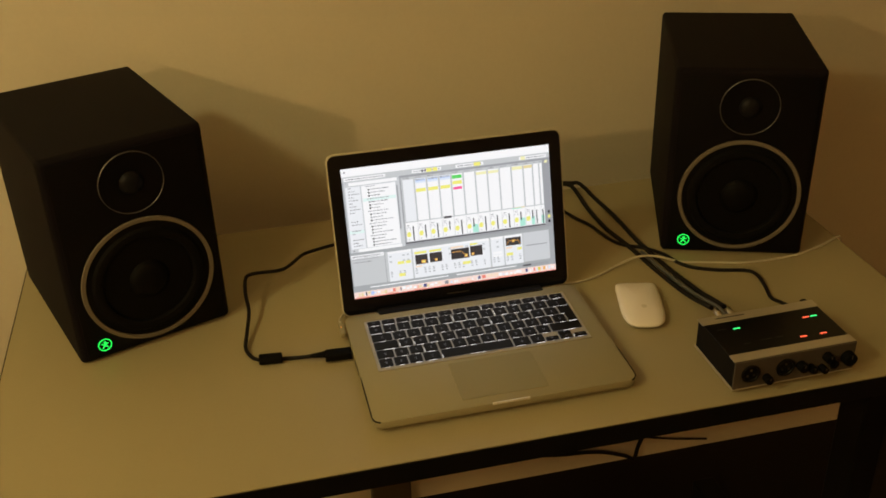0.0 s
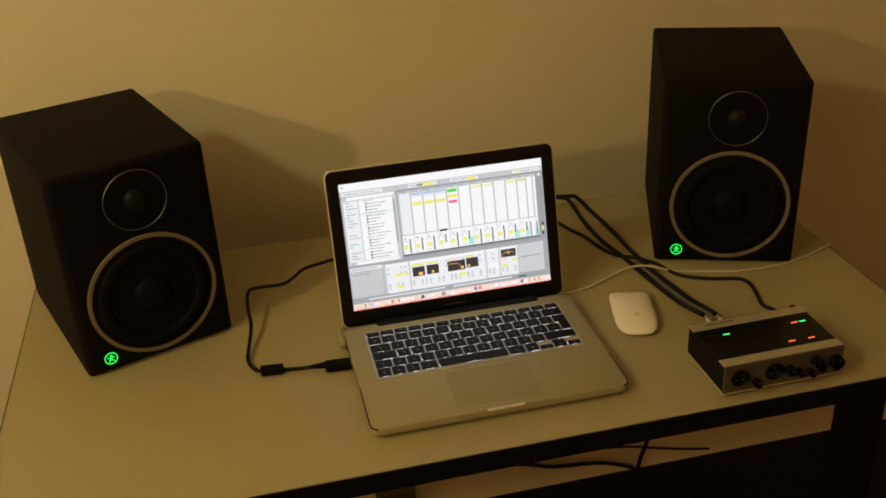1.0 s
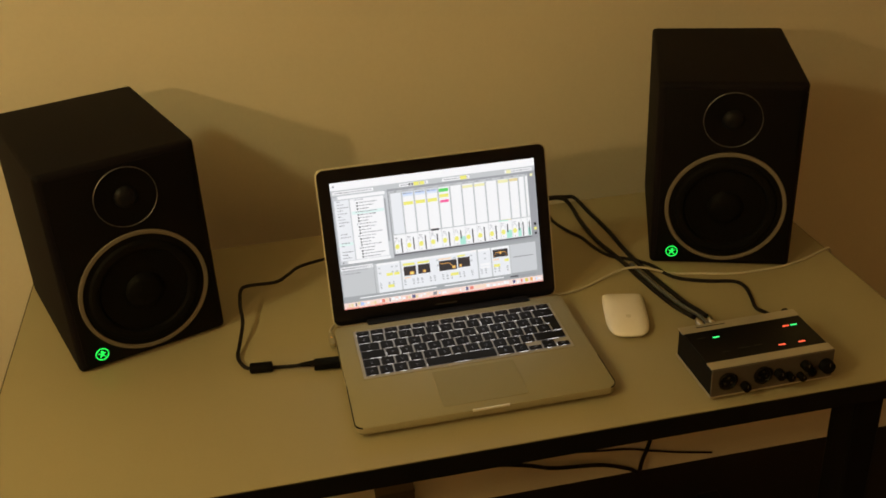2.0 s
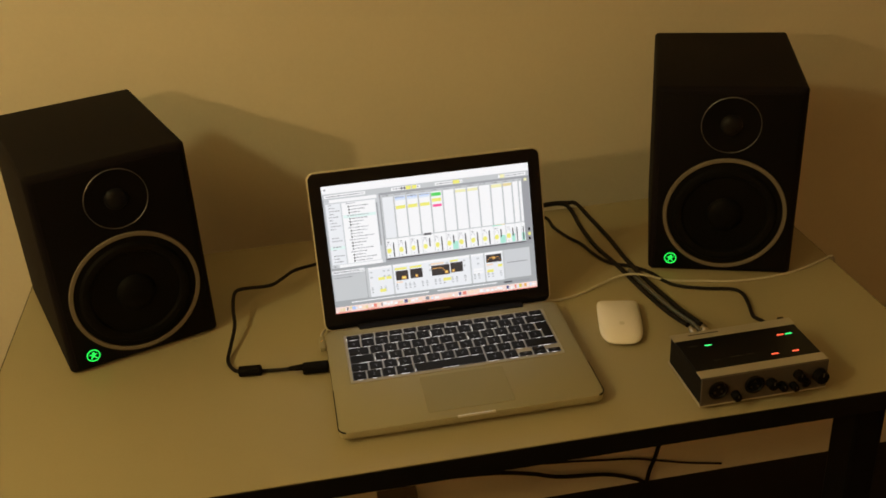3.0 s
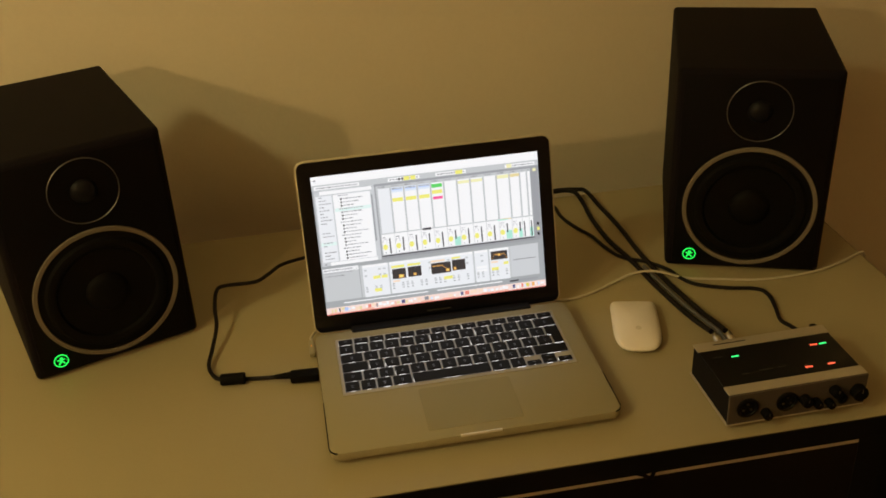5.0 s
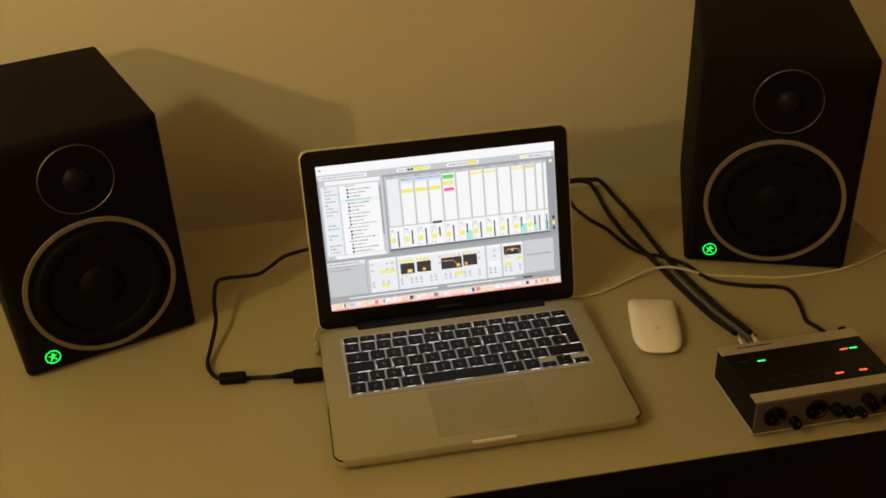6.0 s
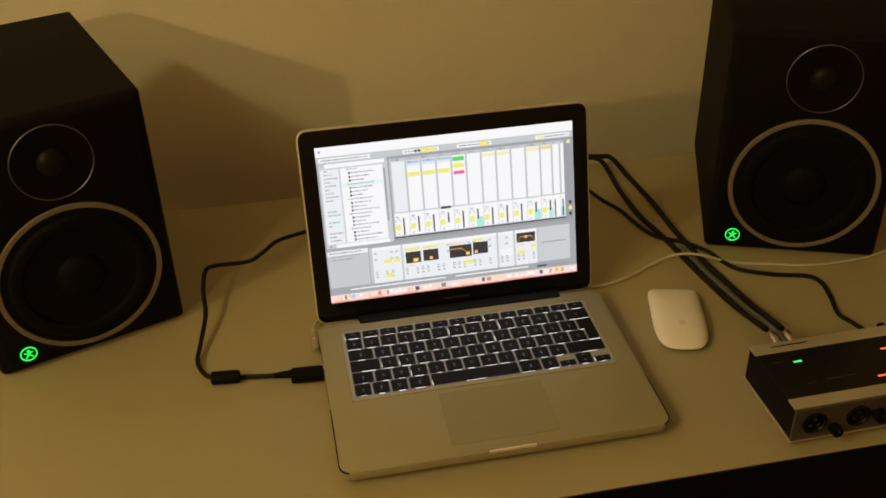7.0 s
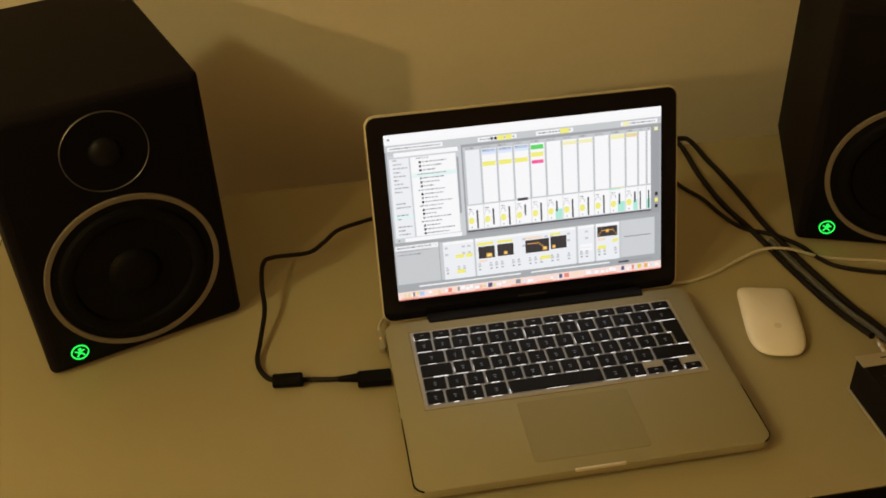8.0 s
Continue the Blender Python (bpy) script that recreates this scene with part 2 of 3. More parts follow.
# ---- loudspeakers ----
def build_speaker():
    """Front face in the plane y = 0, looking to -y; base at z = 0."""
    w, h, dep = 0.2060, 0.2896, 0.2793
    s = thing("studio_monitor", pose(0, 0, 0), "", "loudspeaker", "pair of studio monitors")
    # cabinet: outline of the front extruded back
    front = rounded(-w / 2, 0.0008, w / 2, h, 0.006, 5)

    def o(e):
        return [(x * (1 - e / (w / 2)), h / 2 + (z - h / 2) * (1 - e / (h / 2))) for x, z in front]
    bm = bm_stack([(o(0.0095), 0.0), (o(0.0058), 0.0008), (o(0.0028), 0.0028), (o(0.0008), 0.0058), (o(0), 0.0095), (o(0), dep - 0.004), (o(0.003), dep)])
    turned(bm, Matrix(((1, 0, 0, 0), (0, 0, 1, 0), (0, 1, 0, 0), (0, 0, 0, 1))))
    part("cabinet", bm, VINYL, s, smooth=True)
    face = Matrix.Translation((0, -0.0005, 0)) @ Matrix.Rotation(radians(90), 4, "X")    # local z points out of the front
    pl = bm_slab(-w / 2 + 0.0085, 0.009, w / 2 - 0.0085, h - 0.0085, 0.0, 0.0016, 0.006, 0.0008, 5)
    part("baffle", turned(pl, face), BAFFLE, s, "smooth black baffle", True)

    def at(x, z, out=0.0016):
        return face @ Matrix.Translation((x, z, out))
    wx, wz = 0.0018, 0.0990
    part("trim_ring", turned(bm_lathe([(0.0815, 0.0), (0.0816, 0.0020), (0.0821, 0.0026), (0.0866, 0.0026), (0.0872, 0.0019), (0.0874, -0.0008), (0.0815, -0.0008)], 96), at(wx, wz)), RING_GREY, s, "grey satin woofer ring", True)
    part("woofer_surround", turned(bm_lathe([(0.0813, -0.0006), (0.0813, 0.0010), (0.074, 0.0016), (0.071, 0.0050), (0.066, 0.0062), (0.061, 0.0045), (0.0585, 0.0008), (0.0585, -0.0006)], 80), at(wx, wz)), RUBBER, s, smooth=True)
    part("woofer_cone", turned(bm_lathe([(0.0583, 0.0006), (0.050, 0.0003), (0.030, -0.0000), (0.0265, 0.0002)], 64), at(wx, wz, 0.0022)), CONE, s, smooth=True)
    part("dust_cap", turned(bm_lathe([(0.0263, 0.0002), (0.0245, 0.0035), (0.018, 0.0072), (0.009, 0.0094), (0, 0.010)], 40), at(wx, wz, 0.0022)), CONE, s, smooth=True)
    tx, tz = 0.0022, 0.2360
    part("tweeter_ring", turned(bm_lathe([(0.0402, -0.0005), (0.0402, 0.0014), (0.0407, 0.0019), (0.0413, 0.0014), (0.0413, -0.0005)], 80), at(tx, tz)), RING_SILVER, s, "thin silver tweeter ring", True)
    part("waveguide", turned(bm_lathe([(0.0400, 0.0010), (0.034, 0.0006), (0.024, 0.0003), (0.0155, 0.0002)], 64), at(tx, tz)), BAFFLE, s, smooth=True)
    part("tweeter_dome", turned(bm_lathe([(0.0153, 0.0002), (0.0145, 0.0028), (0.011, 0.0058), (0.006, 0.0078), (0, 0.0084)], 40), at(tx, tz)), DOME, s, smooth=True)
    # lit badge: ring with a plain abstract figure
    bx, bz = -0.0710, 0.0236
    badge = part("badge", turned(bm_lathe([(0.0076, 0.0), (0.0076, 0.0008), (0.0090, 0.0008), (0.0090, 0.0)], 40), at(bx, bz)), GREEN_LIGHT, s, "glowing green round badge")
    fig = bmesh.new()
    for cx, cz, a, l, t in ((0.0004, 0.0034, 20, 0.0034, 0.0030), (-0.0002, 0.0002, 70, 0.0062, 0.0022), (-0.0022, -0.0030, 55, 0.0050, 0.0016), (0.0022, -0.0030, 130, 0.0050, 0.0016), (0.0026, 0.0012, 20, 0.0046, 0.0014), (-0.0030, 0.0012, 150, 0.0040, 0.0014)):
        piece = bm_box(-l / 2, -t / 2, 0.0001, l / 2, t / 2, 0.0007)
        turned(piece, Matrix.Translation((cx, cz, 0)) @ Matrix.Rotation(radians(a), 4, "Z"))
        tmp = bpy.data.meshes.new("tmp")
        piece.to_mesh(tmp)
        piece.free()
        fig.from_mesh(tmp)
        bpy.data.meshes.remove(tmp)
    part("emblem", turned(fig, at(bx, bz)), GREEN_LIGHT, badge)
    for fx in (-0.085, 0.085):
        for fy in (0.03, dep - 0.03):
            part("foot", turned(bm_lathe([(0, 0), (0.007, 0), (0.0075, 0.0003), (0.007, 0.0010), (0, 0.0010)], 20), Matrix.Translation((fx, fy, 0))), RUBBER, s)
    return s


speaker_l = build_speaker()
speaker_l.matrix_world = pose(-0.2682, 0.0622, DESK, 0, 0, 20.24)
speaker_r = copy_thing(speaker_l, pose(0.5700, 0.0664, DESK, 0, 0, -20.32))
tagged(speaker_l, "black studio monitor turned inward beside the USB cable")
tagged(speaker_r, "black studio monitor turned inward behind the audio interface")


# ---- laptop ----
def rect(bm, x0, y0, x1, y1, z):
    bm.faces.new([bm.verts.new(p) for p in ((x0, y0, z), (x1, y0, z), (x1, y1, z), (x0, y1, z))])


def build_laptop():
    """Base centred on x = 0, keyboard's back edge at y = 0, desk at z = 0."""
    s = thing("laptop", pose(0.1412, 0, DESK), "open silver aluminium laptop with lit screen and backlit keys", "laptop")
    hw, right, yf, yb, top = 0.1640, 0.1630, -0.2104, 0.0225, 0.0180

    def o(e):
        return rounded(-hw + e, yf + e, right - e, yb - e, 0.012 - min(e, 0.009), 8)
    base = bm_stack([(o(0.0120), 0.0036), (o(0.0066), 0.0042), (o(0.0030), 0.0056), (o(0.0008), 0.0080), (o(0), 0.0105), (o(0), top - 0.0006), (o(0.0002), top - 0.0002), (o(0.0006), top)])
    body = part("base", base, ALUMINIUM, s, smooth=True)
    # inset black plate: the shade under the aluminium base put into colour
    part("underside_shade", bm_stack([(o(0.018), 0.0010), (o(0.0160), 0.0016), (o(0.0140), 0.0035)]), BLACK_STEEL, body, "underside plate with the shade below the base put into its colour")
    for fx in (-0.135, 0.135):
        for fy in (-0.185, 0.0):
            part("rubber_foot", turned(bm_lathe([(0, 0), (0.006, 0), (0.0065, 0.0012), (0.006, 0.004), (0, 0.004)], 20), Matrix.Translation((fx, fy, 0))), RUBBER, body)
    # black line round each front corner, thinning out along the flank
    for side, edge in ((-1, hw), (1, right)):
        begin = -0.118 if side < 0 else -0.136
        line = [(edge, begin, 0.0002), (edge, begin - 0.012, 0.0006), (edge, -0.162, 0.0006), (edge, yf + 0.012, 0.0006)]
        for k in range(1, 9):
            a = radians(k * 9)
            line.append((edge - 0.012 + 0.012 * math.cos(a), yf + 0.012 - 0.012 * math.sin(a), 0.0006 - 0.00006 * k))
        rim_line, rings = bmesh.new(), []
        for i, (x, y, w) in enumerate(line):
            a = radians(max(0, i - 3) * 9)
            nx, ny = math.cos(a), -math.sin(a)
            rings.append([rim_line.verts.new((side * (x + nx * d), y + ny * d, z)) for d, z in ((-0.0005, top + 0.0003), (w, top + 0.0001), (w, top - 0.0016), (-0.0005, top - 0.0018))])
        for p, q in zip(rings, rings[1:]):
            for i in range(4):
                rim_line.faces.new((p[i], p[(i + 1) % 4], q[(i + 1) % 4], q[i]))
        rim_line.faces.new(rings[0])
        rim_line.faces.new(rings[-1][::-1])
        bmesh.ops.recalc_face_normals(rim_line, faces=rim_line.faces)
        part("edge_line", rim_line, RUBBER, body, "thin black line along the edge")
    # thumb scoop in the front lip
    part("thumb_scoop", bm_slab(-0.0215, yf - 0.0006, 0.0255, yf + 0.0018, top - 0.0022, top + 0.0004, 0.0012, 0.0003, 3), RING_BRIGHT, body, "bright polished thumb scoop")
    # trackpad and its groove
    part("trackpad_groove", bm_slab(-0.0540, -0.1955, 0.0540, -0.1185, top - 0.001, top + 0.0002, 0.003, 0.0001, 4), ALUMINIUM_PAD, body)
    part("trackpad", bm_slab(-0.0535, -0.1950, 0.0535, -0.1190, top - 0.001, top + 0.0004, 0.003, 0.0001, 4), ALUMINIUM_PAD, body, "slightly darker glass trackpad")
    # ports on the flank
    for py, l in ((-0.012, 0.012), (-0.030, 0.010), (-0.076, 0.012), (-0.094, 0.010)):
        part("port", bm_box(-hw - 0.0003, py - l / 2, 0.0085, -hw + 0.002, py + l / 2, 0.0130), GLOSS_BLACK, body)
    # keyboard
    kb = part("keyboard", bm_slab(-0.1402, -0.1112, 0.1402, 0.0040, top - 0.001, top + 0.0003, 0.0025, 0.0001, 4), ALUMINIUM_DARK, s, "recessed keyboard field")
    for bx in ((-0.1410, -0.1121, 0.1410, -0.1113), (-0.1410, 0.0041, 0.1410, 0.0049), (-0.1410, -0.1112, -0.1403, 0.0040), (0.1403, -0.1112, 0.1410, 0.0040)):
        part("keyboard_rim", bm_box(bx[0], bx[1], top - 0.001, bx[2], bx[3], top + 0.0007, 0.0002, 1), ALUMINIUM, kb)
    u, x0, gap = 0.2750 / 14.5, -0.1375, 0.0027
    rows = [
        [(i * 14.5 / 14, 14.5 / 14) for i in range(14)],
        [(i, 1) for i in range(13)] + [(13, 1.5)],
        [(0, 1.5)] + [(1.5 + i, 1) for i in range(12)],
        [(0, 1.75)] + [(1.75 + i, 1) for i in range(12)],
        [(0, 1.25)] + [(1.25 + i, 1) for i in range(11)] + [(12.25, 2.25)],
        [(0, 1), (1, 1), (2, 1), (3, 1.25), (4.25, 5), (9.25, 1.25), (10.5, 1)],
    ]
    fn_h, row_h = 0.0125, 0.0191
    leak = random.Random(12)
    meshes, glows, legends, halos = {}, bmesh.new(), bmesh.new(), bmesh.new()

    def key(kx, ky, kw, kh):
        """Key with its front-left corner at (kx, ky)."""
        size = (round(kw, 5), round(kh, 5))
        g = 0.0003
        rect(halos, kx - 0.0007, ky - 0.0007, kx + kw + 0.0007, ky + kh + 0.0007, top + 0.0005)
        a, b = sorted((leak.uniform(0.0, 0.45), leak.uniform(0.55, 1.0)))
        rect(glows, kx + g + kw * a, ky - leak.uniform(0.0004, 0.0010), kx + (kw - g) * b, ky + 0.0003, top + 0.0006)
        if leak.random() < 0.22:
            rect(glows, kx - 0.0006, ky + kh * leak.uniform(0.0, 0.3), kx + 0.0002, ky + kh * leak.uniform(0.4, 0.9), top + 0.00065)
        if size not in meshes:
            c = bm_stack([(rounded(0, 0, kw, kh, 0.0014, 3), 0), (rounded(0, 0, kw, kh, 0.0014, 3), 0.0010), (rounded(0.0004, 0.0004, kw - 0.0004, kh - 0.0004, 0.0012, 3), 0.0013)])
            k = part("key", c, KEYCAP, kb)
            meshes[size] = k.data
        else:
            k = new("key", meshes[size])
            k.parent = kb
        k.location = (kx, ky, top + 0.0009)
        t = top + 0.0009 + 0.0014
        if kw < 0.03:
            lw = 0.0030 if kh > 0.012 else 0.0034
            rect(legends, kx + kw / 2 - lw / 2, ky + kh * 0.48, kx + kw / 2 + lw / 2, ky + kh * 0.48 + 0.0009, t)
            if kh > 0.012:
                rect(legends, kx + kw / 2 - 0.0009, ky + kh * 0.30, kx + kw / 2 + 0.0011, ky + kh * 0.30 + 0.0009, t)
    y = 0.0013
    for r, row in enumerate(rows):
        kh = fn_h - gap if r == 0 else row_h - gap
        y -= fn_h if r == 0 else row_h
        for kx, kw in row:
            key(x0 + kx * u + gap / 2, y + gap / 2, kw * u - gap, kh)
        if r == 3:      # stepped return key in the two middle rows
            a, b, c = x0 + 13.75 * u + gap / 2, x0 + 13.5 * u + gap / 2, x0 + 14.5 * u - gap / 2
            y0, y1, y2 = y + gap / 2, y + row_h + gap / 2, y + 2 * row_h - gap / 2
            shape = [(a, y0), (c, y0), (c, y2), (b, y2), (b, y1), (a, y1)]
            part("key", bm_stack([(shape, top + 0.0009), (shape, top + 0.0022)]), KEYCAP, kb)
            rect(glows, a, y0 - 0.0010, c, y0 + 0.0003, top + 0.0006)
            rect(glows, b, y1 - 0.0010, a, y1 + 0.0003, top + 0.0006)
        if r == 5:      # half-height arrow keys
            hh = (row_h - gap - 0.0006) / 2
            for kx in (11.5, 12.5, 13.5):
                key(x0 + kx * u + gap / 2, y + gap / 2, u - gap, hh)
            key(x0 + 12.5 * u + gap / 2, y + gap / 2 + hh + 0.0006, u - gap, hh)
    part("key_glow", glows, BACKLIGHT, kb, "white backlight leaking round the keys")
    part("key_halo", halos, HALO, kb, "dim backlight round the keys")
    part("key_legends", legends, LEGEND, kb, "faint lit key markings")

    # lid, leaning back; built flat with z out of the screen, then turned up
    lean = 14.9
    lid_m = Matrix.Translation((-0.0012, 0.0343, 0.0105)) @ Matrix.Rotation(radians(90 - lean), 4, "X")
    lh, th, lw = 0.2240, 0.0052, 0.1624
    lid = bm_slab(-lw, 0.0, lw, lh, -th, 0.0, 0.0115, 0.0012, 8)
    lid_ob = part("lid", turned(lid, lid_m), LID_RIM_LIT, s, "thin aluminium lid with the light on its rim put into the colour", True)
    glass = bm_slab(-lw + 0.0018, 0.0015, lw - 0.0018, lh - 0.0019, -0.001, 0.0006, 0.0100, 0.0003, 8)
    part("bezel", turned(glass, lid_m), BEZEL, lid_ob, "glossy black screen bezel")
    part("hinge", bm_box(-0.118, 0.0150, 0.006, 0.118, 0.0330, 0.0196, 0.004, 3), HINGE, s, "black hinge bar")
    # maker's lettering below the screen, as a plain bar
    mark = bmesh.new()
    rect(mark, -0.0155, 0.0115, 0.0155, 0.0136, 0.0008)
    part("marking", turned(mark, lid_m), PALE_MARK, lid_ob)
    build_display(s, lid_m @ Matrix.Translation((-0.1440, 0.0240, 0.0010)))
    return s


PALE_MARK = material("grey_marking", (0.025, 0.025, 0.025), 0.4)


def build_display(laptop, m):
    """The lit picture: 0.288 x 0.1795 m, lower left corner at the origin of m."""
    W, H, step = 0.2880, 0.1795, 0.00006
    sheets = {}

    def fill(name, u0, v0, u1, v1, level):
        bm = sheets.setdefault((name, level), bmesh.new())
        rect(bm, u0 * W, H - v1 * H, u1 * W, H - v0 * H, step * level)
    word_rnd = random.Random(9)

    def words(u0, v0, u1, v1, level):
        """A line of unreadable writing: short bars of uneven length."""
        k = u0
        while k < u1:
            w = word_rnd.uniform(0.005, 0.016)
            fill(word_rnd.choice(["text_grey", "soft_text", "soft_text"]), k, v0, min(k + w, u1), v1, level)
            k += w + 0.0028
    fill("backdrop_grey", 0, 0, 1, 1, 0)
    fill("white", 0, 0, 1, 0.062, 1)                        # menu bar
    fill("text_grey", 0.012, 0.022, 0.020, 0.034, 2)
    fill("mid_grey", 0.0, 0.060, 1, 0.118, 1)              # control bar
    fill("pale_grey", 0.0, 0.060, 1, 0.100, 2)
    for u0, u1 in ((0.010, 0.205), (0.330, 0.470), (0.540, 0.675), (0.850, 0.985)):
        fill("white", u0, 0.070, u1, 0.094, 3)
        words(u0 + 0.008, 0.078, u1 - 0.006, 0.086, 4)
    for u0, u1, tint in ((0.400, 0.425, "yellow"), (0.430, 0.452, "yellow"), (0.628, 0.660, "yellow"), (0.858, 0.880, "pale_yellow")):
        fill(tint, u0, 0.068, u1, 0.096, 5)
    for k in range(2):
        fill("black", 0.376 + 0.014 * k, 0.074, 0.384 + 0.014 * k, 0.090, 5)
    # file browser
    fill("lilac", 0.006, 0.100, 0.268, 0.640, 1)
    fill("white", 0.030, 0.106, 0.257, 0.131, 2)
    fill("pale_lilac", 0.012, 0.140, 0.081, 0.612, 2)
    fill("white", 0.087, 0.140, 0.248, 0.612, 2)
    fill("mid_grey", 0.250, 0.165, 0.257, 0.500, 2)
    fill("white", 0.044, 0.616, 0.252, 0.640, 2)
    fill("text_grey", 0.020, 0.622, 0.026, 0.634, 2)
    fill("pale_mint", 0.012, 0.470, 0.081, 0.495, 3)
    fill("pale_mint", 0.090, 0.236, 0.246, 0.260, 3)
    for i in range(20):
        v = 0.146 + 0.0232 * i
        if i not in (9, 10, 13, 16):
            words(0.024, v, 0.040 + 0.034 * ((i * 7) % 5) / 4, v + 0.0075, 4)
    for i in range(20):
        v = 0.143 + 0.0236 * i
        ind = 0.030 if i % 4 else 0.016
        if i and i % 4:
            fill("black" if i % 5 else "text_grey", 0.116, v, 0.124, v + 0.013, 4)
        words(0.090 + 0.002 + ind + (0.006 if i % 4 else 0), v + 0.002, 0.135 + ind + 0.062 * ((i * 5) % 7) / 6, v + 0.009, 4)
    # session grid
    fill("mid_grey", 0.268, 0.100, 0.970, 0.640, 1)
    fill("pale_grey", 0.274, 0.116, 0.962, 0.614, 2)
    fill("dark_grey", 0.272, 0.616, 0.962, 0.624, 2)
    cols = [0.277 + 0.0588 * c for c in range(11)] + [0.912, 0.944]
    for c, (a, b) in enumerate(zip(cols, cols[1:] + [0.962])):
        w = b - a
        fill("white" if c else "pale_lilac", a + 0.005, 0.136, b - 0.002, 0.456, 3)
        fill("white", a + 0.001, 0.464, b - 0.001, 0.610, 3)
        fill("pale_grey", a, 0.116, b - 0.001, 0.134, 3)
        words(a + 0.006, 0.121, a + 0.6 * w, 0.129, 4)
        for r in range(15):
            v = 0.144 + 0.0210 * r
            fill("pale_grey", a - 0.003, v, a + 0.004, v + 0.013, 4)
            fill("soft_text", a - 0.001, v + 0.002, a + 0.002, v + 0.009, 5)
            fill("pale_lilac", a + 0.006, v + 0.0165, b - 0.003, v + 0.0175, 4)
        # mixer strip: pan knob, number box, fader slot
        if w > 0.04:
            for i in range(9):
                w2 = math.pi * i / 8
                fill("soft_text", a + 0.0115 - 0.0085 * math.cos(w2), 0.516 - 0.020 * math.sin(w2), a + 0.0140 - 0.0085 * math.cos(w2), 0.521 - 0.020 * math.sin(w2), 5)
            words(a + 0.005, 0.484, a + 0.020, 0.490, 5)
            for k in range(5):
                half = 0.0105 * math.sqrt(1 - ((k - 2) / 2.6) ** 2)
                fill("yellow", a + 0.0125 - half, 0.537 + 0.0075 * k, a + 0.0125 + half, 0.5445 + 0.0075 * k, 5)
            fill("text_grey", a + 0.011, 0.592, a + 0.0145, 0.600, 5)
        short = c in (3, 5, 9, 10)
        fill("dark_grey", a + (0.0320 if w > 0.04 else 0.006), 0.495, a + (0.0380 if w > 0.04 else 0.011), (0.560 if short else 0.606) - 0.012 * (c == 1), 5)
        if c in (5, 9, 10, 12):
            fill("mint", a + (0.029 if c < 12 else 0.001), 0.545, b - 0.003, 0.608, 4)
    fill("dark_grey", 0.462, 0.452, 0.500, 0.468, 6)
    fill("sand", cols[9] + 0.006, 0.457, cols[10] - 0.002, 0.463, 5)
    fill("mint", 0.800, 0.460, 0.846, 0.468, 5)
    for c in (1, 2, 3):
        fill("pale_blue", cols[c] + 0.005, 0.137, cols[c + 1] - 0.002, 0.172, 4)
        words(cols[c] + 0.008, 0.141, cols[c + 1] - 0.006, 0.149, 6)
        fill("blue_tint", cols[c] + 0.008, 0.150, cols[c + 1] - 0.005, 0.156, 5)
        fill("yellow", cols[c] + 0.006, 0.212, cols[c + 1] - 0.006, 0.238, 5)
    a = cols[4]
    fill("green", a + 0.006, 0.146, a + 0.052, 0.172, 5)
    fill("yellow", a + 0.006, 0.190, a + 0.051, 0.216, 5)
    fill("pink", a + 0.008, 0.236, a + 0.051, 0.256, 5)
    for c in (6, 7):
        fill("pale_yellow", cols[c] + 0.005, 0.146, cols[c + 1] - 0.003, 0.166, 5)
    fill("pale_yellow", cols[9] + 0.005, 0.140, cols[10] - 0.002, 0.164, 5)
    fill("sand", cols[10] + 0.004, 0.140, cols[11] - 0.001, 0.162, 5)
    fill("mid_grey", 0.970, 0.100, 0.994, 0.640, 1)
    fill("pale_yellow", 0.974, 0.118, 0.988, 0.140, 2)
    fill("yellow", 0.976, 0.548, 0.988, 0.572, 2)
    fill("black", 0.977, 0.512, 0.987, 0.534, 2)
    fill("black", 0.977, 0.588, 0.987, 0.608, 2)
    # help box and devices
    def panel(name, u0, v0, u1, v1, level):
        fill(name, u0 - 0.0145, v0 - 0.0150, u1 - 0.0145, v1 - 0.0150, level)
    fill("pale_grey", 0.004, 0.660, 0.162, 0.900, 1)
    fill("white", 0.004, 0.660, 0.162, 0.690, 1)
    for v in (0.700, 0.722, 0.744):
        words(0.012, v - 0.030, 0.10 if v > 0.73 else 0.135, v - 0.022, 2)
    panel("pale_grey", 0.180, 0.680, 0.990, 0.915, 1)
    for n, (u0, u1) in enumerate(((0.192, 0.305), (0.312, 0.688), (0.696, 0.757), (0.764, 0.853))):
        panel("pale_lilac", u0, 0.684, u1, 0.918, 2)
        panel("white", u0, 0.684, u1, 0.700, 3)
        for i in range(int((u1 - u0) / 0.021)):
            if (i * 5 + n) % 7 < 5:
                panel("text_grey", u0 + 0.007 + 0.021 * i, 0.842, u0 + 0.015 + 0.021 * i, 0.847, 3)
                panel("soft_grey", u0 + 0.006 + 0.021 * i, 0.852, u0 + 0.017 + 0.021 * i, 0.866, 3)
                panel("text_grey", u0 + 0.008 + 0.021 * i, 0.876, u0 + 0.016 + 0.021 * i, 0.883, 3)
            if (i * 3 + n) % 4 < 2:
                panel("soft_grey", u0 + 0.006 + 0.021 * i, 0.716, u0 + 0.018 + 0.021 * i, 0.728, 3)
                panel("soft_grey", u0 + 0.006 + 0.021 * i, 0.756, u0 + 0.018 + 0.021 * i, 0.770, 3)
    panel("white", 0.703, 0.800, 0.750, 0.818, 3)
    panel("white", 0.703, 0.826, 0.750, 0.842, 3)
    panel("lilac", 0.862, 0.684, 0.988, 0.910, 2)
    panel("text_grey", 0.872, 0.782, 0.975, 0.788, 3)
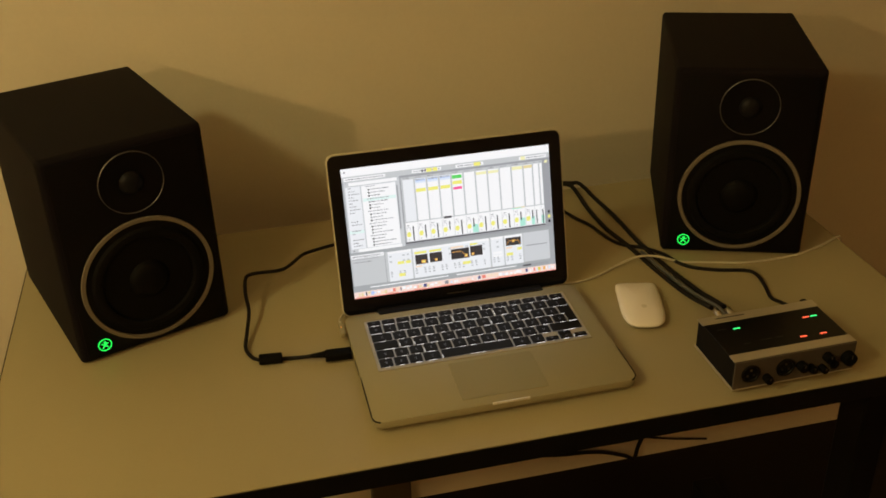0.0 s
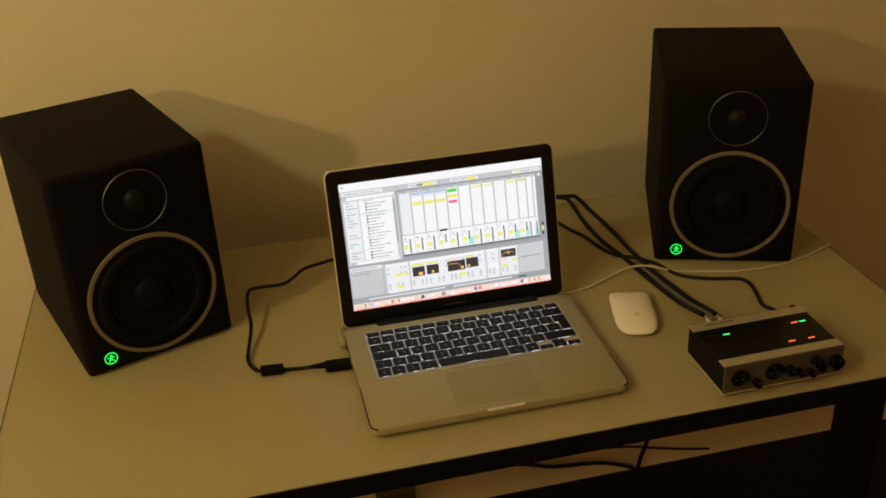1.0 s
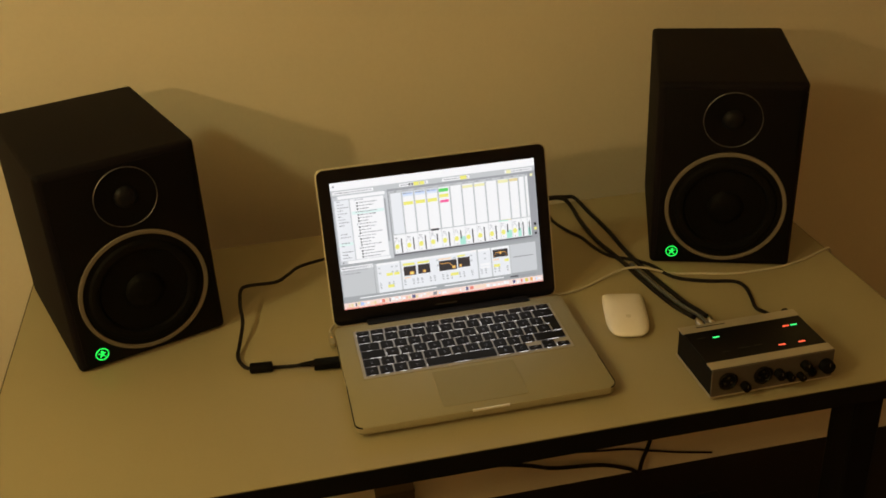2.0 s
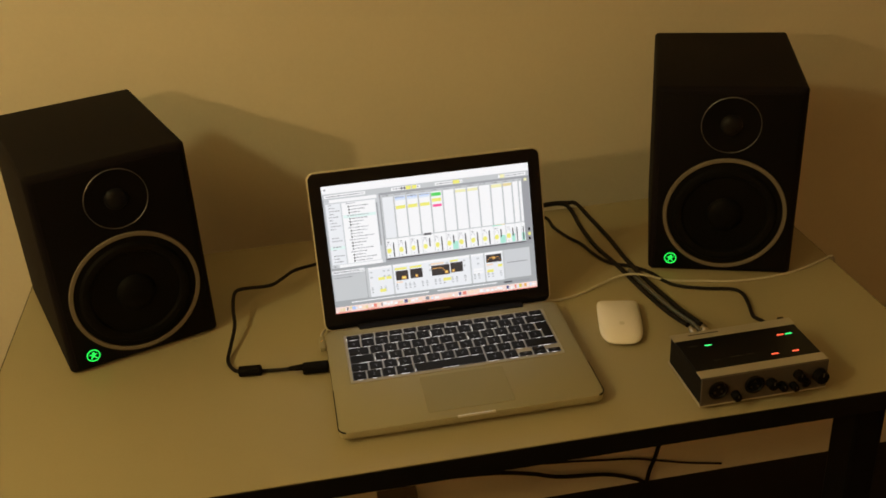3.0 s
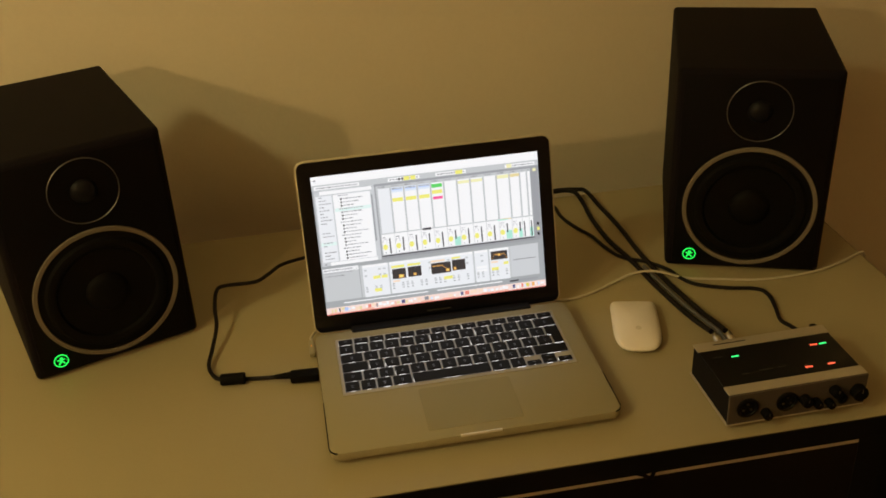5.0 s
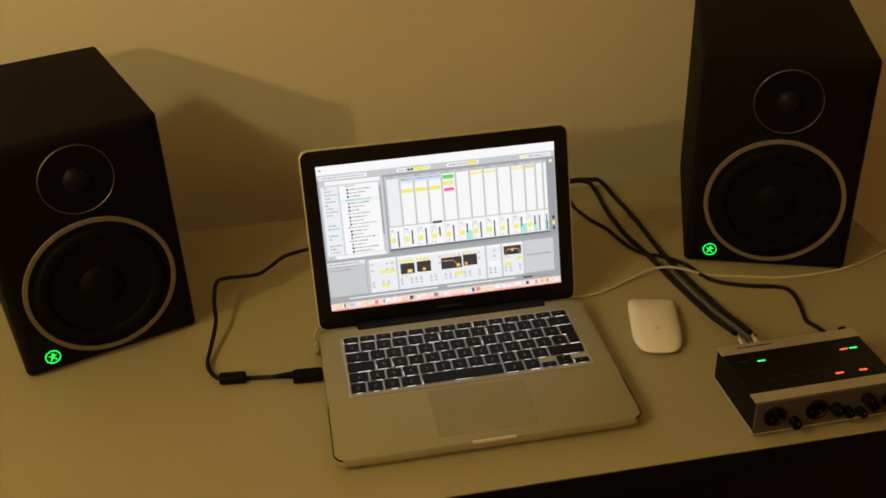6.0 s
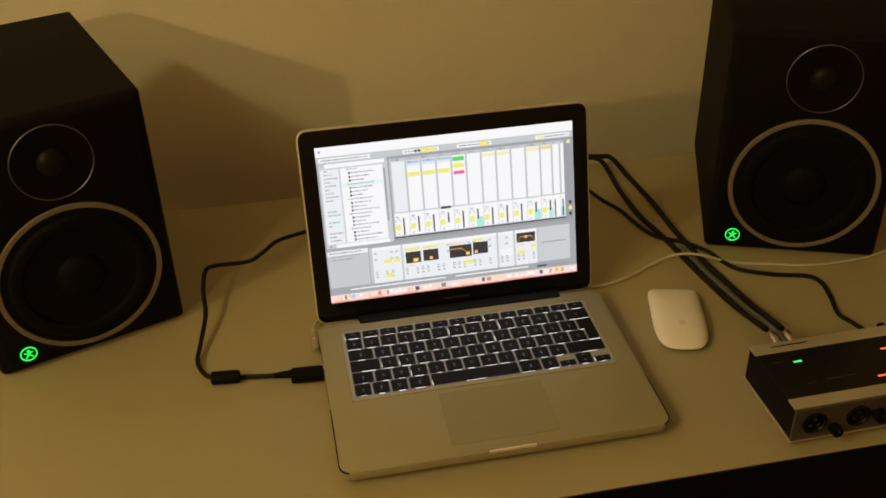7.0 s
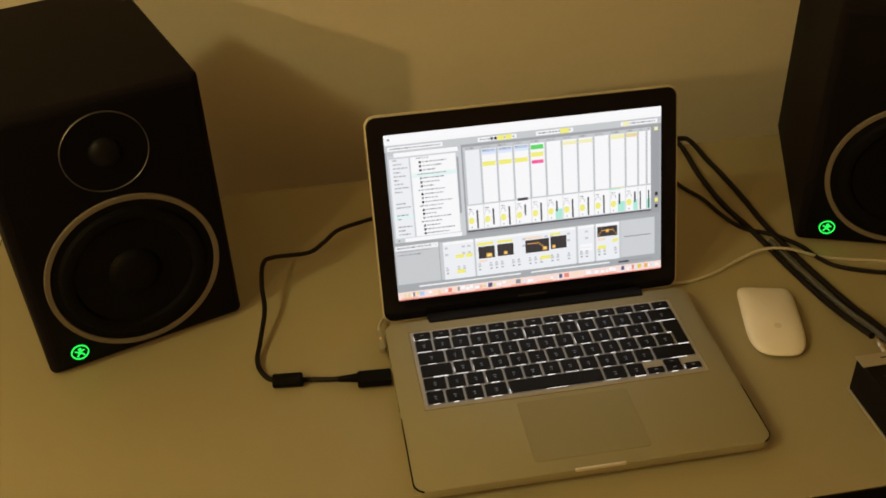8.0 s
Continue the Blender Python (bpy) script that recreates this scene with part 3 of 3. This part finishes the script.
    for u0, u1, v0, v1 in ((0.322, 0.382, 0.738, 0.812), (0.392, 0.452, 0.736, 0.810), (0.497, 0.586, 0.733, 0.813), (0.592, 0.652, 0.728, 0.806), (0.770, 0.846, 0.704, 0.766)):
        panel("screen_black", u0, v0, u1, v1, 4)
        for i in range(1, 4):
            k = u0 + (u1 - u0) * i / 4
            panel("dark_grey", k, v0 + 0.004, k + 0.0016, v1 - 0.004, 5)
    for u0, u1, v0, v1 in ((0.350, 0.372, 0.782, 0.806), (0.416, 0.429, 0.782, 0.802), (0.562, 0.578, 0.782, 0.804), (0.598, 0.610, 0.780, 0.800), (0.802, 0.814, 0.722, 0.742)):
        panel("orange", u0, v0, u1, v1, 6)
        panel("yellow", u0 + 0.004, v0 + 0.006, u1 - 0.004, v1 - 0.006, 7)
    for i in range(12):
        k = 0.502 + 0.0060 * i
        drop = 0.0 if i < 8 else 0.010 * (i - 7)
        panel("orange", k, 0.753 + drop, k + 0.0062, 0.758 + drop, 6)
    for i in range(13):
        k = 0.773 + 0.0054 * i
        rise = 0.026 * min(1.0, 2.2 * math.sin(math.pi * i / 12))
        panel("orange", k, 0.752 - rise, k + 0.0056, 0.757 - rise, 6)
    for u0, u1, v0, v1 in ((0.320, 0.378, 0.712, 0.730), (0.392, 0.450, 0.712, 0.728), (0.592, 0.630, 0.706, 0.720), (0.236, 0.268, 0.768, 0.790), (0.274, 0.300, 0.768, 0.790), (0.238, 0.268, 0.862, 0.886), (0.550, 0.590, 0.840, 0.862), (0.770, 0.802, 0.822, 0.844), (0.826, 0.848, 0.788, 0.808)):
        panel("yellow", u0, v0, u1, v1, 5)
    panel("peach", 0.497, 0.712, 0.560, 0.726, 5)
    panel("peach", 0.322, 0.822, 0.352, 0.834, 5)
    panel("peach", 0.770, 0.776, 0.800, 0.790, 5)
    fill("mid_grey", 0.83, 0.920, 0.965, 0.934, 2)
    fill("dark_grey", 0.835, 0.921, 0.875, 0.933, 3)
    fill("white", 0.08, 0.918, 0.46, 0.926, 2)
    fill("white", 0.50, 0.918, 0.80, 0.926, 2)
    # launcher strip along the bottom
    fill("rose", 0.0, 0.948, 1, 1.0, 1)
    fill("red", 0.0, 0.994, 1, 1.0, 2)
    rnd = random.Random(4)
    k = 0.012
    while k < 0.985:
        w = rnd.uniform(0.006, 0.018)
        v = rnd.uniform(0.952, 0.966)
        fill(rnd.choice(["white", "white", "white", "peach", "sand", "pale_blue", "rose", "white", "peach", "coral"]), k, v, k + w, v + rnd.uniform(0.012, 0.026), 3)
        k += w + rnd.uniform(0.001, 0.008)
    for k, w, c in ((0.055, 0.006, "dark_grey"), (0.080, 0.016, "blue_tint"), (0.185, 0.014, "red"), (0.222, 0.006, "text_grey"), (0.335, 0.016, "navy"), (0.440, 0.018, "text_grey"), (0.605, 0.012, "navy"), (0.625, 0.018, "red"), (0.845, 0.012, "navy"), (0.885, 0.010, "red"), (0.908, 0.013, "mustard"), (0.934, 0.013, "orange"), (0.962, 0.010, "pale_blue")):
        fill(c, k, 0.956, k + w, 0.982, 4)
    for k in (0.012, 0.150, 0.285, 0.420, 0.52, 0.70, 0.765):
        fill("coral", k, 0.984, k + 0.06, 0.994, 4)
    colours = {
        "backdrop_grey": (0.40, 0.42, 0.44), "white": (0.98, 0.98, 1.0), "pale_grey": (0.60, 0.62, 0.64), "mid_grey": (0.36, 0.37, 0.40),
        "dark_grey": (0.07, 0.07, 0.08), "black": (0.015, 0.015, 0.018), "screen_black": (0.045, 0.040, 0.042), "text_grey": (0.30, 0.30, 0.33),
        "ring_grey": (0.38, 0.38, 0.42), "lilac": (0.64, 0.66, 0.69), "pale_lilac": (0.88, 0.90, 0.94), "blue_tint": (0.48, 0.62, 0.95),
        "yellow": (0.93, 0.89, 0.22), "pale_yellow": (0.93, 0.90, 0.52), "pale_mint": (0.80, 0.95, 0.93), "sand": (0.85, 0.72, 0.38), "green": (0.12, 0.72, 0.15), "pink": (0.98, 0.12, 0.36), "mint": (0.45, 0.85, 0.72),
        "soft_text": (0.46, 0.46, 0.50), "soft_grey": (0.60, 0.62, 0.65), "pale_blue": (0.76, 0.84, 0.98), "peach": (0.98, 0.76, 0.58), "coral": (0.95, 0.52, 0.42), "navy": (0.10, 0.10, 0.24), "mustard": (0.80, 0.68, 0.10),
        "orange": (0.90, 0.46, 0.12), "rose": (0.97, 0.76, 0.70), "red": (0.88, 0.26, 0.20)}
    mats = {k: glow("screen_" + k, c, 0.95) for k, c in colours.items()}
    display = part("display", turned(sheets.pop(("backdrop_grey", 0)), m), mats["backdrop_grey"], laptop, "lit screen showing music software")
    joined = {}
    for (name, level), bm in sheets.items():
        joined.setdefault(name, bmesh.new())
        tmp = bpy.data.meshes.new("tmp")
        bm.to_mesh(tmp)
        bm.free()
        joined[name].from_mesh(tmp)
        bpy.data.meshes.remove(tmp)
    for name, bm in joined.items():
        tagged(part("screen_element", turned(bm, m), mats[name], display), kind="stuff")


build_laptop()


# ---- audio interface ----
def build_interface():
    """Front at y = 0 looking to -y, left end at x = 0, desk at z = 0."""
    w, d, h, low = 0.1630, 0.1010, 0.0465, 0.0075
    s = thing("audio_interface", pose(0.4095, -0.2495, DESK, 0, 0, 0.8), "silver and black audio interface with lit indicators", "audio interface")
    part("body", bm_box(0.0008, 0.003, low, w - 0.0008, d - 0.002, h - 0.0012, 0.0012), BAFFLE, s, "black body")
    part("front_panel", bm_slab(0.0, 0.0, w, 0.0028, low, h, 0.0009, 0.0005, 3), FASCIA, s, "silver front panel")
    part("top_strip", bm_slab(0.0, 0.0030, w, 0.0175, h - 0.0011, h + 0.0002, 0.0008, 0.0003, 3), SILVER_PANEL, s, "silver strip along the top")
    part("top_panel", bm_slab(0.0012, 0.0178, w - 0.0012, 0.0850, h - 0.0011, h - 0.0002, 0.001, 0.0003, 3), GLOSS_BLACK, s, "black indicator panel")
    part("rear_lip", bm_slab(0.0, 0.0853, w, d, h - 0.0011, h + 0.0002, 0.001, 0.0003, 3), SILVER_PANEL, s, "silver rear lip")
    part("base_trim", bm_slab(-0.0006, 0.0, w + 0.0006, d, low - 0.0018, low + 0.0004, 0.0015, 0.0004, 3), SILVER_PANEL, s, "silver base trim")
    for fx in (0.014, w - 0.014):
        for fy in (0.014, d - 0.014):
            part("rubber_foot", turned(bm_lathe([(0, 0), (0.006, 0), (0.0066, 0.001), (0.0066, low - 0.0018), (0, low - 0.0018)], 18), Matrix.Translation((fx, fy, 0))), RUBBER, s)
    part("marking", bm_box(0.022, 0.0935, h + 0.0001, 0.062, 0.0950, h + 0.0004), BAFFLE, s, "thin dark printed bar")
    for mx, my, ml in ((0.012, 0.0700, 0.012), (0.052, 0.0360, 0.016), (0.074, 0.0362, 0.010), (0.030, 0.0340, 0.009)):
        part("marking", bm_box(mx, my, h - 0.0004, mx + ml, my + 0.0016, h), PRINT_GREY, s, "faint grey printed bar")
    part("rear_switch", bm_box(0.1500, d - 0.002, h - 0.012, 0.1580, d + 0.007, h - 0.001, 0.0015), RUBBER, s)
    out = Matrix.Rotation(radians(90), 4, "X")

    def front(x, z):
        return Matrix.Translation((x, -0.0002, z)) @ out
    for x in (0.0214, 0.0677):
        j = part("combo_jack", turned(bm_lathe([(0.0125, 0), (0.0125, 0.0018), (0.0116, 0.0024), (0.0098, 0.0024), (0.0092, 0.0010), (0, 0.0008)], 40), front(x, 0.0280)), GLOSS_BLACK, s, smooth=True)
        for a in (90, 210, 330):
            hole = bm_lathe([(0, 0.0013), (0.0016, 0.0013), (0.0016, 0.0008)], 12)
            part("socket", turned(hole, front(x + 0.005 * math.cos(radians(a)), 0.0280 + 0.005 * math.sin(radians(a)))), METAL_PLUG, j)
    for x, z, r in ((0.0432, 0.0185, 0.0054), (0.0883, 0.0275, 0.0062), (0.1025, 0.0215, 0.0050), (0.1230, 0.0335, 0.0062), (0.1180, 0.0185, 0.0046), (0.1515, 0.0275, 0.0088)):
        k = part("knob", turned(bm_lathe([(r, 0), (r, 0.0085), (r * 0.92, 0.0105), (0, 0.0108)], 28), front(x, z)), RUBBER, s, smooth=True)
        part("pointer", turned(bm_box(-0.0006, r * 0.3, 0.0109, 0.0006, r * 0.9, 0.0114), front(x, z)), FASCIA, k)
    part("headphone_jack", turned(bm_lathe([(0.0060, 0), (0.0060, 0.0022), (0.0042, 0.0022), (0.0036, 0.0004), (0, 0.0004)], 28), front(0.1352, 0.0185)), GLOSS_BLACK, s, smooth=True)

    def led(x, y, mat, name):
        part(name, bm_box(x - 0.0045, y - 0.0011, h - 0.0005, x + 0.0045, y + 0.0011, h + 0.0004, 0.0003, 1), mat, s)
    led(0.0375, 0.0680, LED_GREEN, "green_indicator")
    led(0.1335, 0.0667, LED_RED, "red_indicator")
    led(0.1445, 0.0666, LED_GREEN, "green_indicator")
    led(0.1075, 0.0292, LED_RED, "red_indicator")
    led(0.1345, 0.0288, LED_RED, "red_indicator")
    return s


build_interface()


# ---- mouse ----
def build_mouse():
    s = thing("computer_mouse", pose(0.3808, -0.0390, DESK, 0, 0, -14), "white low arched mouse with a smooth shell", "computer mouse")
    L, Wd, n, k = 0.1115, 0.0595, 40, 9
    bm = bmesh.new()
    rings = []
    for i in range(k + 1):
        f = i / k
        grow = math.sqrt(max(0.0, 1 - (f * 0.985) ** 2.6))
        ring = []
        for j in range(n):
            a = math.tau * j / n
            c, q = math.cos(a), math.sin(a)
            e2 = 0.24 if q > 0 else 0.60
            x = Wd / 2 * math.copysign(abs(c) ** e2, c) * grow
            y = L / 2 * math.copysign(abs(q) ** e2, q) * (0.15 * grow + 0.85 * math.sqrt(max(0, 1 - (f * 0.99) ** 3.2)))
            crown = 1 - 0.75 * (y / (L / 2)) ** 2
            ring.append(bm.verts.new((x, y, 0.0065 + f * (0.0035 + 0.0088 * crown))))
        rings.append(ring)
    for a, b in zip(rings, rings[1:]):
        for j in range(n):
            bm.faces.new((a[j], a[(j + 1) % n], b[(j + 1) % n], b[j]))
    bm.faces.new(rings[-1])
    bm.faces.new(rings[0][::-1])
    part("shell", bm, WHITE_PLASTIC, s, "glossy white shell", True)
    low = bmesh.new()
    outs = []
    for z, g in ((0.0010, 0.86), (0.0025, 0.93), (0.0063, 0.985)):
        ring = []
        for j in range(n):
            c, q = math.cos(math.tau * j / n), math.sin(math.tau * j / n)
            e2 = 0.24 if q > 0 else 0.60
            ring.append((Wd / 2 * g * math.copysign(abs(c) ** e2, c), L / 2 * g * math.copysign(abs(q) ** e2, q)))
        outs.append((ring, z))
    part("underside", bm_stack(outs, low), PALE_PLASTIC, s, smooth=True)
    for x in (-0.014, 0.014):
        part("runner", bm_slab(x - 0.002, -0.042, x + 0.002, 0.042, 0, 0.0012, 0.0015, 0.0002, 3), RUBBER, s)
    part("mark", turned(bm_lathe([(0, 0.00015), (0.0037, 0.00015), (0.0038, 0.0)], 20), Matrix.Translation((0.0005, -0.021, 0.0176)) @ Matrix.Rotation(radians(8), 4, "X")), PALE_MARK_LIGHT, s, "small pale grey mark")
    return s


PALE_MARK_LIGHT = material("pale_mark", (0.70, 0.67, 0.62), 0.4)
build_mouse()


# ---- cables ----
def on_desk(r, pts):
    return [(x, y, DESK + r + 0.0003) for x, y in pts]


def cable(name, pts, r, mat, label, category):
    ob = thing(name, pose(0, 0, 0), label, category)
    part("cord", bm_tube(pts, r), mat, ob, smooth=True)
    return ob


R_USB = 0.0026
usb = cable("usb_cable", [(-0.060, -0.0435, DESK + 0.0105), (-0.080, -0.0375, DESK + 0.006)] + on_desk(R_USB, [(-0.100, -0.0305), (-0.114, -0.0280), (-0.141, -0.0230), (-0.152, -0.0110)]) + [(-0.157, 0.008, DESK + 0.005), (-0.153, 0.034, DESK + 0.009), (-0.1465, 0.074, DESK + 0.018), (-0.148, 0.107, DESK + 0.026), (-0.145, 0.137, DESK + 0.034), (-0.133, 0.145, DESK + 0.036), (-0.094, 0.150, DESK + 0.033), (-0.075, 0.170, DESK + 0.031), (-0.057, 0.196, DESK + 0.028), (-0.029, 0.212, DESK + 0.025), (0.02, 0.240, DESK + 0.017), (0.08, 0.276, DESK + 0.008)] + on_desk(R_USB, [(0.20, 0.318), (0.31, 0.334), (0.355, 0.330), (0.372, 0.314), (0.374, 0.277), (0.386, 0.238), (0.400, 0.208), (0.408, 0.173), (0.417, 0.146), (0.429, 0.130), (0.444, 0.121), (0.460, 0.106), (0.474, 0.086), (0.482, 0.061), (0.496, 0.041), (0.530, 0.023), (0.567, 0.011), (0.576, -0.006), (0.572, -0.034), (0.564, -0.066)]) + [(0.5615, -0.095, DESK + 0.013), (0.5590, -0.122, DESK + 0.022), (0.5580, -0.140, DESK + 0.024)], R_USB, BLACK_CORD, "black USB cable with a ferrite bead arching beside the laptop", "cable")
along_x = Matrix.Rotation(radians(90), 4, "Y")
part("ferrite_bead", turned(bm_lathe([(0.0030, -0.0150), (0.0062, -0.0148), (0.0072, -0.0135), (0.0072, 0.0135), (0.0062, 0.0148), (0.0030, 0.0150)], 24), Matrix.Translation((-0.1270, -0.0310, DESK + 0.0074)) @ Matrix.Rotation(radians(-6), 4, "Z") @ along_x), RUBBER, usb, "black ferrite bead", True)
part("usb_plug", turned(bm_slab(-0.016, -0.0082, 0.018, 0.0082, -0.0048, 0.0048, 0.0022, 0.0012, 4), Matrix.Translation((-0.0420, -0.0460, DESK + 0.0080)) @ Matrix.Rotation(radians(-4), 4, "Z")), RUBBER, usb, "black moulded USB plug", True)
part("strain_relief", turned(bm_lathe([(0.0026, -0.010), (0.0030, -0.008), (0.0042, 0.006), (0.0046, 0.010)], 16), Matrix.Translation((-0.0670, -0.0425, DESK + 0.0092)) @ Matrix.Rotation(radians(-4), 4, "Z") @ along_x), RUBBER, usb, smooth=True)
part("usb_plug", turned(bm_slab(-0.006, -0.012, 0.006, 0.012, -0.0055, 0.0055, 0.002, 0.001, 3), Matrix.Translation((0.5580, -0.142, DESK + 0.0245)) @ Matrix.Rotation(radians(8), 4, "Z")), RUBBER, usb, smooth=True)

R_AUD = 0.0034
for pts, rise, plug_at in (
        ([(0.31, 0.338), (0.360, 0.342), (0.391, 0.347), (0.404, 0.345), (0.414, 0.333), (0.4195, 0.312), (0.417, 0.273), (0.417, 0.232), (0.420, 0.185), (0.428, 0.142), (0.434, 0.106), (0.441, 0.051), (0.4500, -0.003)],
         [(0.4535, -0.042, DESK + 0.0090), (0.4520, -0.076, DESK + 0.0200), (0.4490, -0.110, DESK + 0.0330)], (0.4480, -0.1255, DESK + 0.0365)),
        ([(0.31, 0.346), (0.380, 0.350), (0.417, 0.346), (0.431, 0.337), (0.441, 0.298), (0.446, 0.248), (0.449, 0.203), (0.450, 0.151), (0.453, 0.111), (0.4600, 0.054), (0.4690, 0.003)],
         [(0.4720, -0.038, DESK + 0.0090), (0.4700, -0.073, DESK + 0.0200), (0.4660, -0.112, DESK + 0.0330)], (0.4640, -0.1275, DESK + 0.0365))):
    bow = [(x, y, z + (0.008 if y > 0.325 and x > 0.35 else 0.0)) for x, y, z in on_desk(R_AUD, pts)]
    lead = cable("audio_cable", bow + rise, R_AUD, BLACK_CORD, "thick black audio cable plugged into the audio interface", "cable")
    lead["group"] = "audio cables"
    plug = Matrix.Translation(plug_at) @ Matrix.Rotation(radians(-6), 4, "Z") @ Matrix.Rotation(radians(90), 4, "X")
    part("jack_plug", turned(bm_lathe([(0.0034, -0.004), (0.0043, -0.002), (0.0045, 0.003), (0.0045, 0.008), (0.0038, 0.009), (0.0038, 0.020)], 24), plug), METAL_PLUG, lead, "nickel jack plug", True)

cable("signal_cable", [(0.4440, 0.105, DESK + 0.0024), (0.4500, 0.060, DESK + 0.0024), (0.4590, 0.002, DESK + 0.0034), (0.4630, -0.040, DESK + 0.0095), (0.4610, -0.075, DESK + 0.0205), (0.4575, -0.111, DESK + 0.0330), (0.4560, -0.140, DESK + 0.0360)], 0.0026, GREY_CORD, "slim grey signal cable between the black audio cables", "cable")

R_W = 0.0017
cord = cable("power_cord", [(-0.0280, 0.022, DESK + 0.0105), (-0.0270, 0.034, DESK + 0.0090), (-0.018, 0.054, DESK + 0.005)] + on_desk(R_W, [(0.00, 0.068), (0.10, 0.076), (0.22, 0.062), (0.305, 0.050), (0.333, 0.051), (0.360, 0.060)]) + [(0.389, 0.073, DESK + 0.004), (0.420, 0.0815, DESK + 0.0085), (0.443, 0.078, DESK + 0.0105), (0.462, 0.070, DESK + 0.0090)] + on_desk(R_W, [(0.491, 0.061), (0.540, 0.045), (0.577, 0.034), (0.619, 0.031), (0.662, 0.034), (0.702, 0.045), (0.737, 0.060), (0.748, 0.065)]) + [(0.7555, 0.067, DESK + 0.0003), (0.763, 0.075, DESK - 0.02), (0.767, 0.12, DESK - 0.07), (0.772, 0.24, 0.63), (0.777, 0.37, 0.59), (0.780, 0.440, 0.58), (0.780, 0.4585, 0.58)], R_W, WHITE_CORD, "thin white power cord crossing the desk", "cable")
part("magnetic_plug", bm_slab(-0.0320, -0.010, -0.0246, 0.0200, DESK + 0.0072, DESK + 0.0140, 0.002, 0.001, 3), ALUMINIUM, cord, "aluminium magnetic plug", True)
part("charge_light", bm_box(-0.0294, 0.0060, DESK + 0.0141, -0.0280, 0.0074, DESK + 0.0145), LED_AMBER, cord, "tiny amber charging light")

cable("hanging_cable", [(0.20, 0.440, 0.115), (0.30, 0.440, 0.105), (0.372, 0.440, 0.088), (0.410, 0.440, 0.074), (0.445, 0.440, 0.066), (0.535, 0.440, 0.054), (0.598, 0.440, 0.030), (0.622, 0.440, 0.016), (0.630, 0.441, 0.045), (0.645, 0.442, 0.092), (0.668, 0.442, 0.20), (0.69, 0.420, 0.45), (0.70, 0.385, 0.70)], 0.0045, BLACK_CORD, "black cable drooping along the wall under the desk", "cable")


cable("thin_cable", [(0.40, 0.452, 0.100), (0.46, 0.452, 0.094), (0.53, 0.452, 0.084), (0.60, 0.452, 0.074), (0.66, 0.452, 0.057), (0.72, 0.452, 0.040), (0.80, 0.452, 0.022)], 0.0024, BLACK_CORD, "thin dark cable hanging low on the wall", "cable")


def build_box():
    s = thing("cable_box", pose(0.084, 0.438, 0), "dark brown plastic box standing against the wall", "box")
    part("body", bm_slab(-0.040, -0.016, 0.040, 0.016, 0, 0.085, 0.004, 0.002, 4), BOX_BROWN, s)
    part("lid", bm_slab(-0.041, -0.017, 0.041, 0.017, 0.0855, 0.096, 0.004, 0.002, 4), BOX_BROWN, s)


BOX_BROWN = material("brown_plastic", (0.10, 0.075, 0.055), 0.5, vary=0.1, scale=20)
build_box()
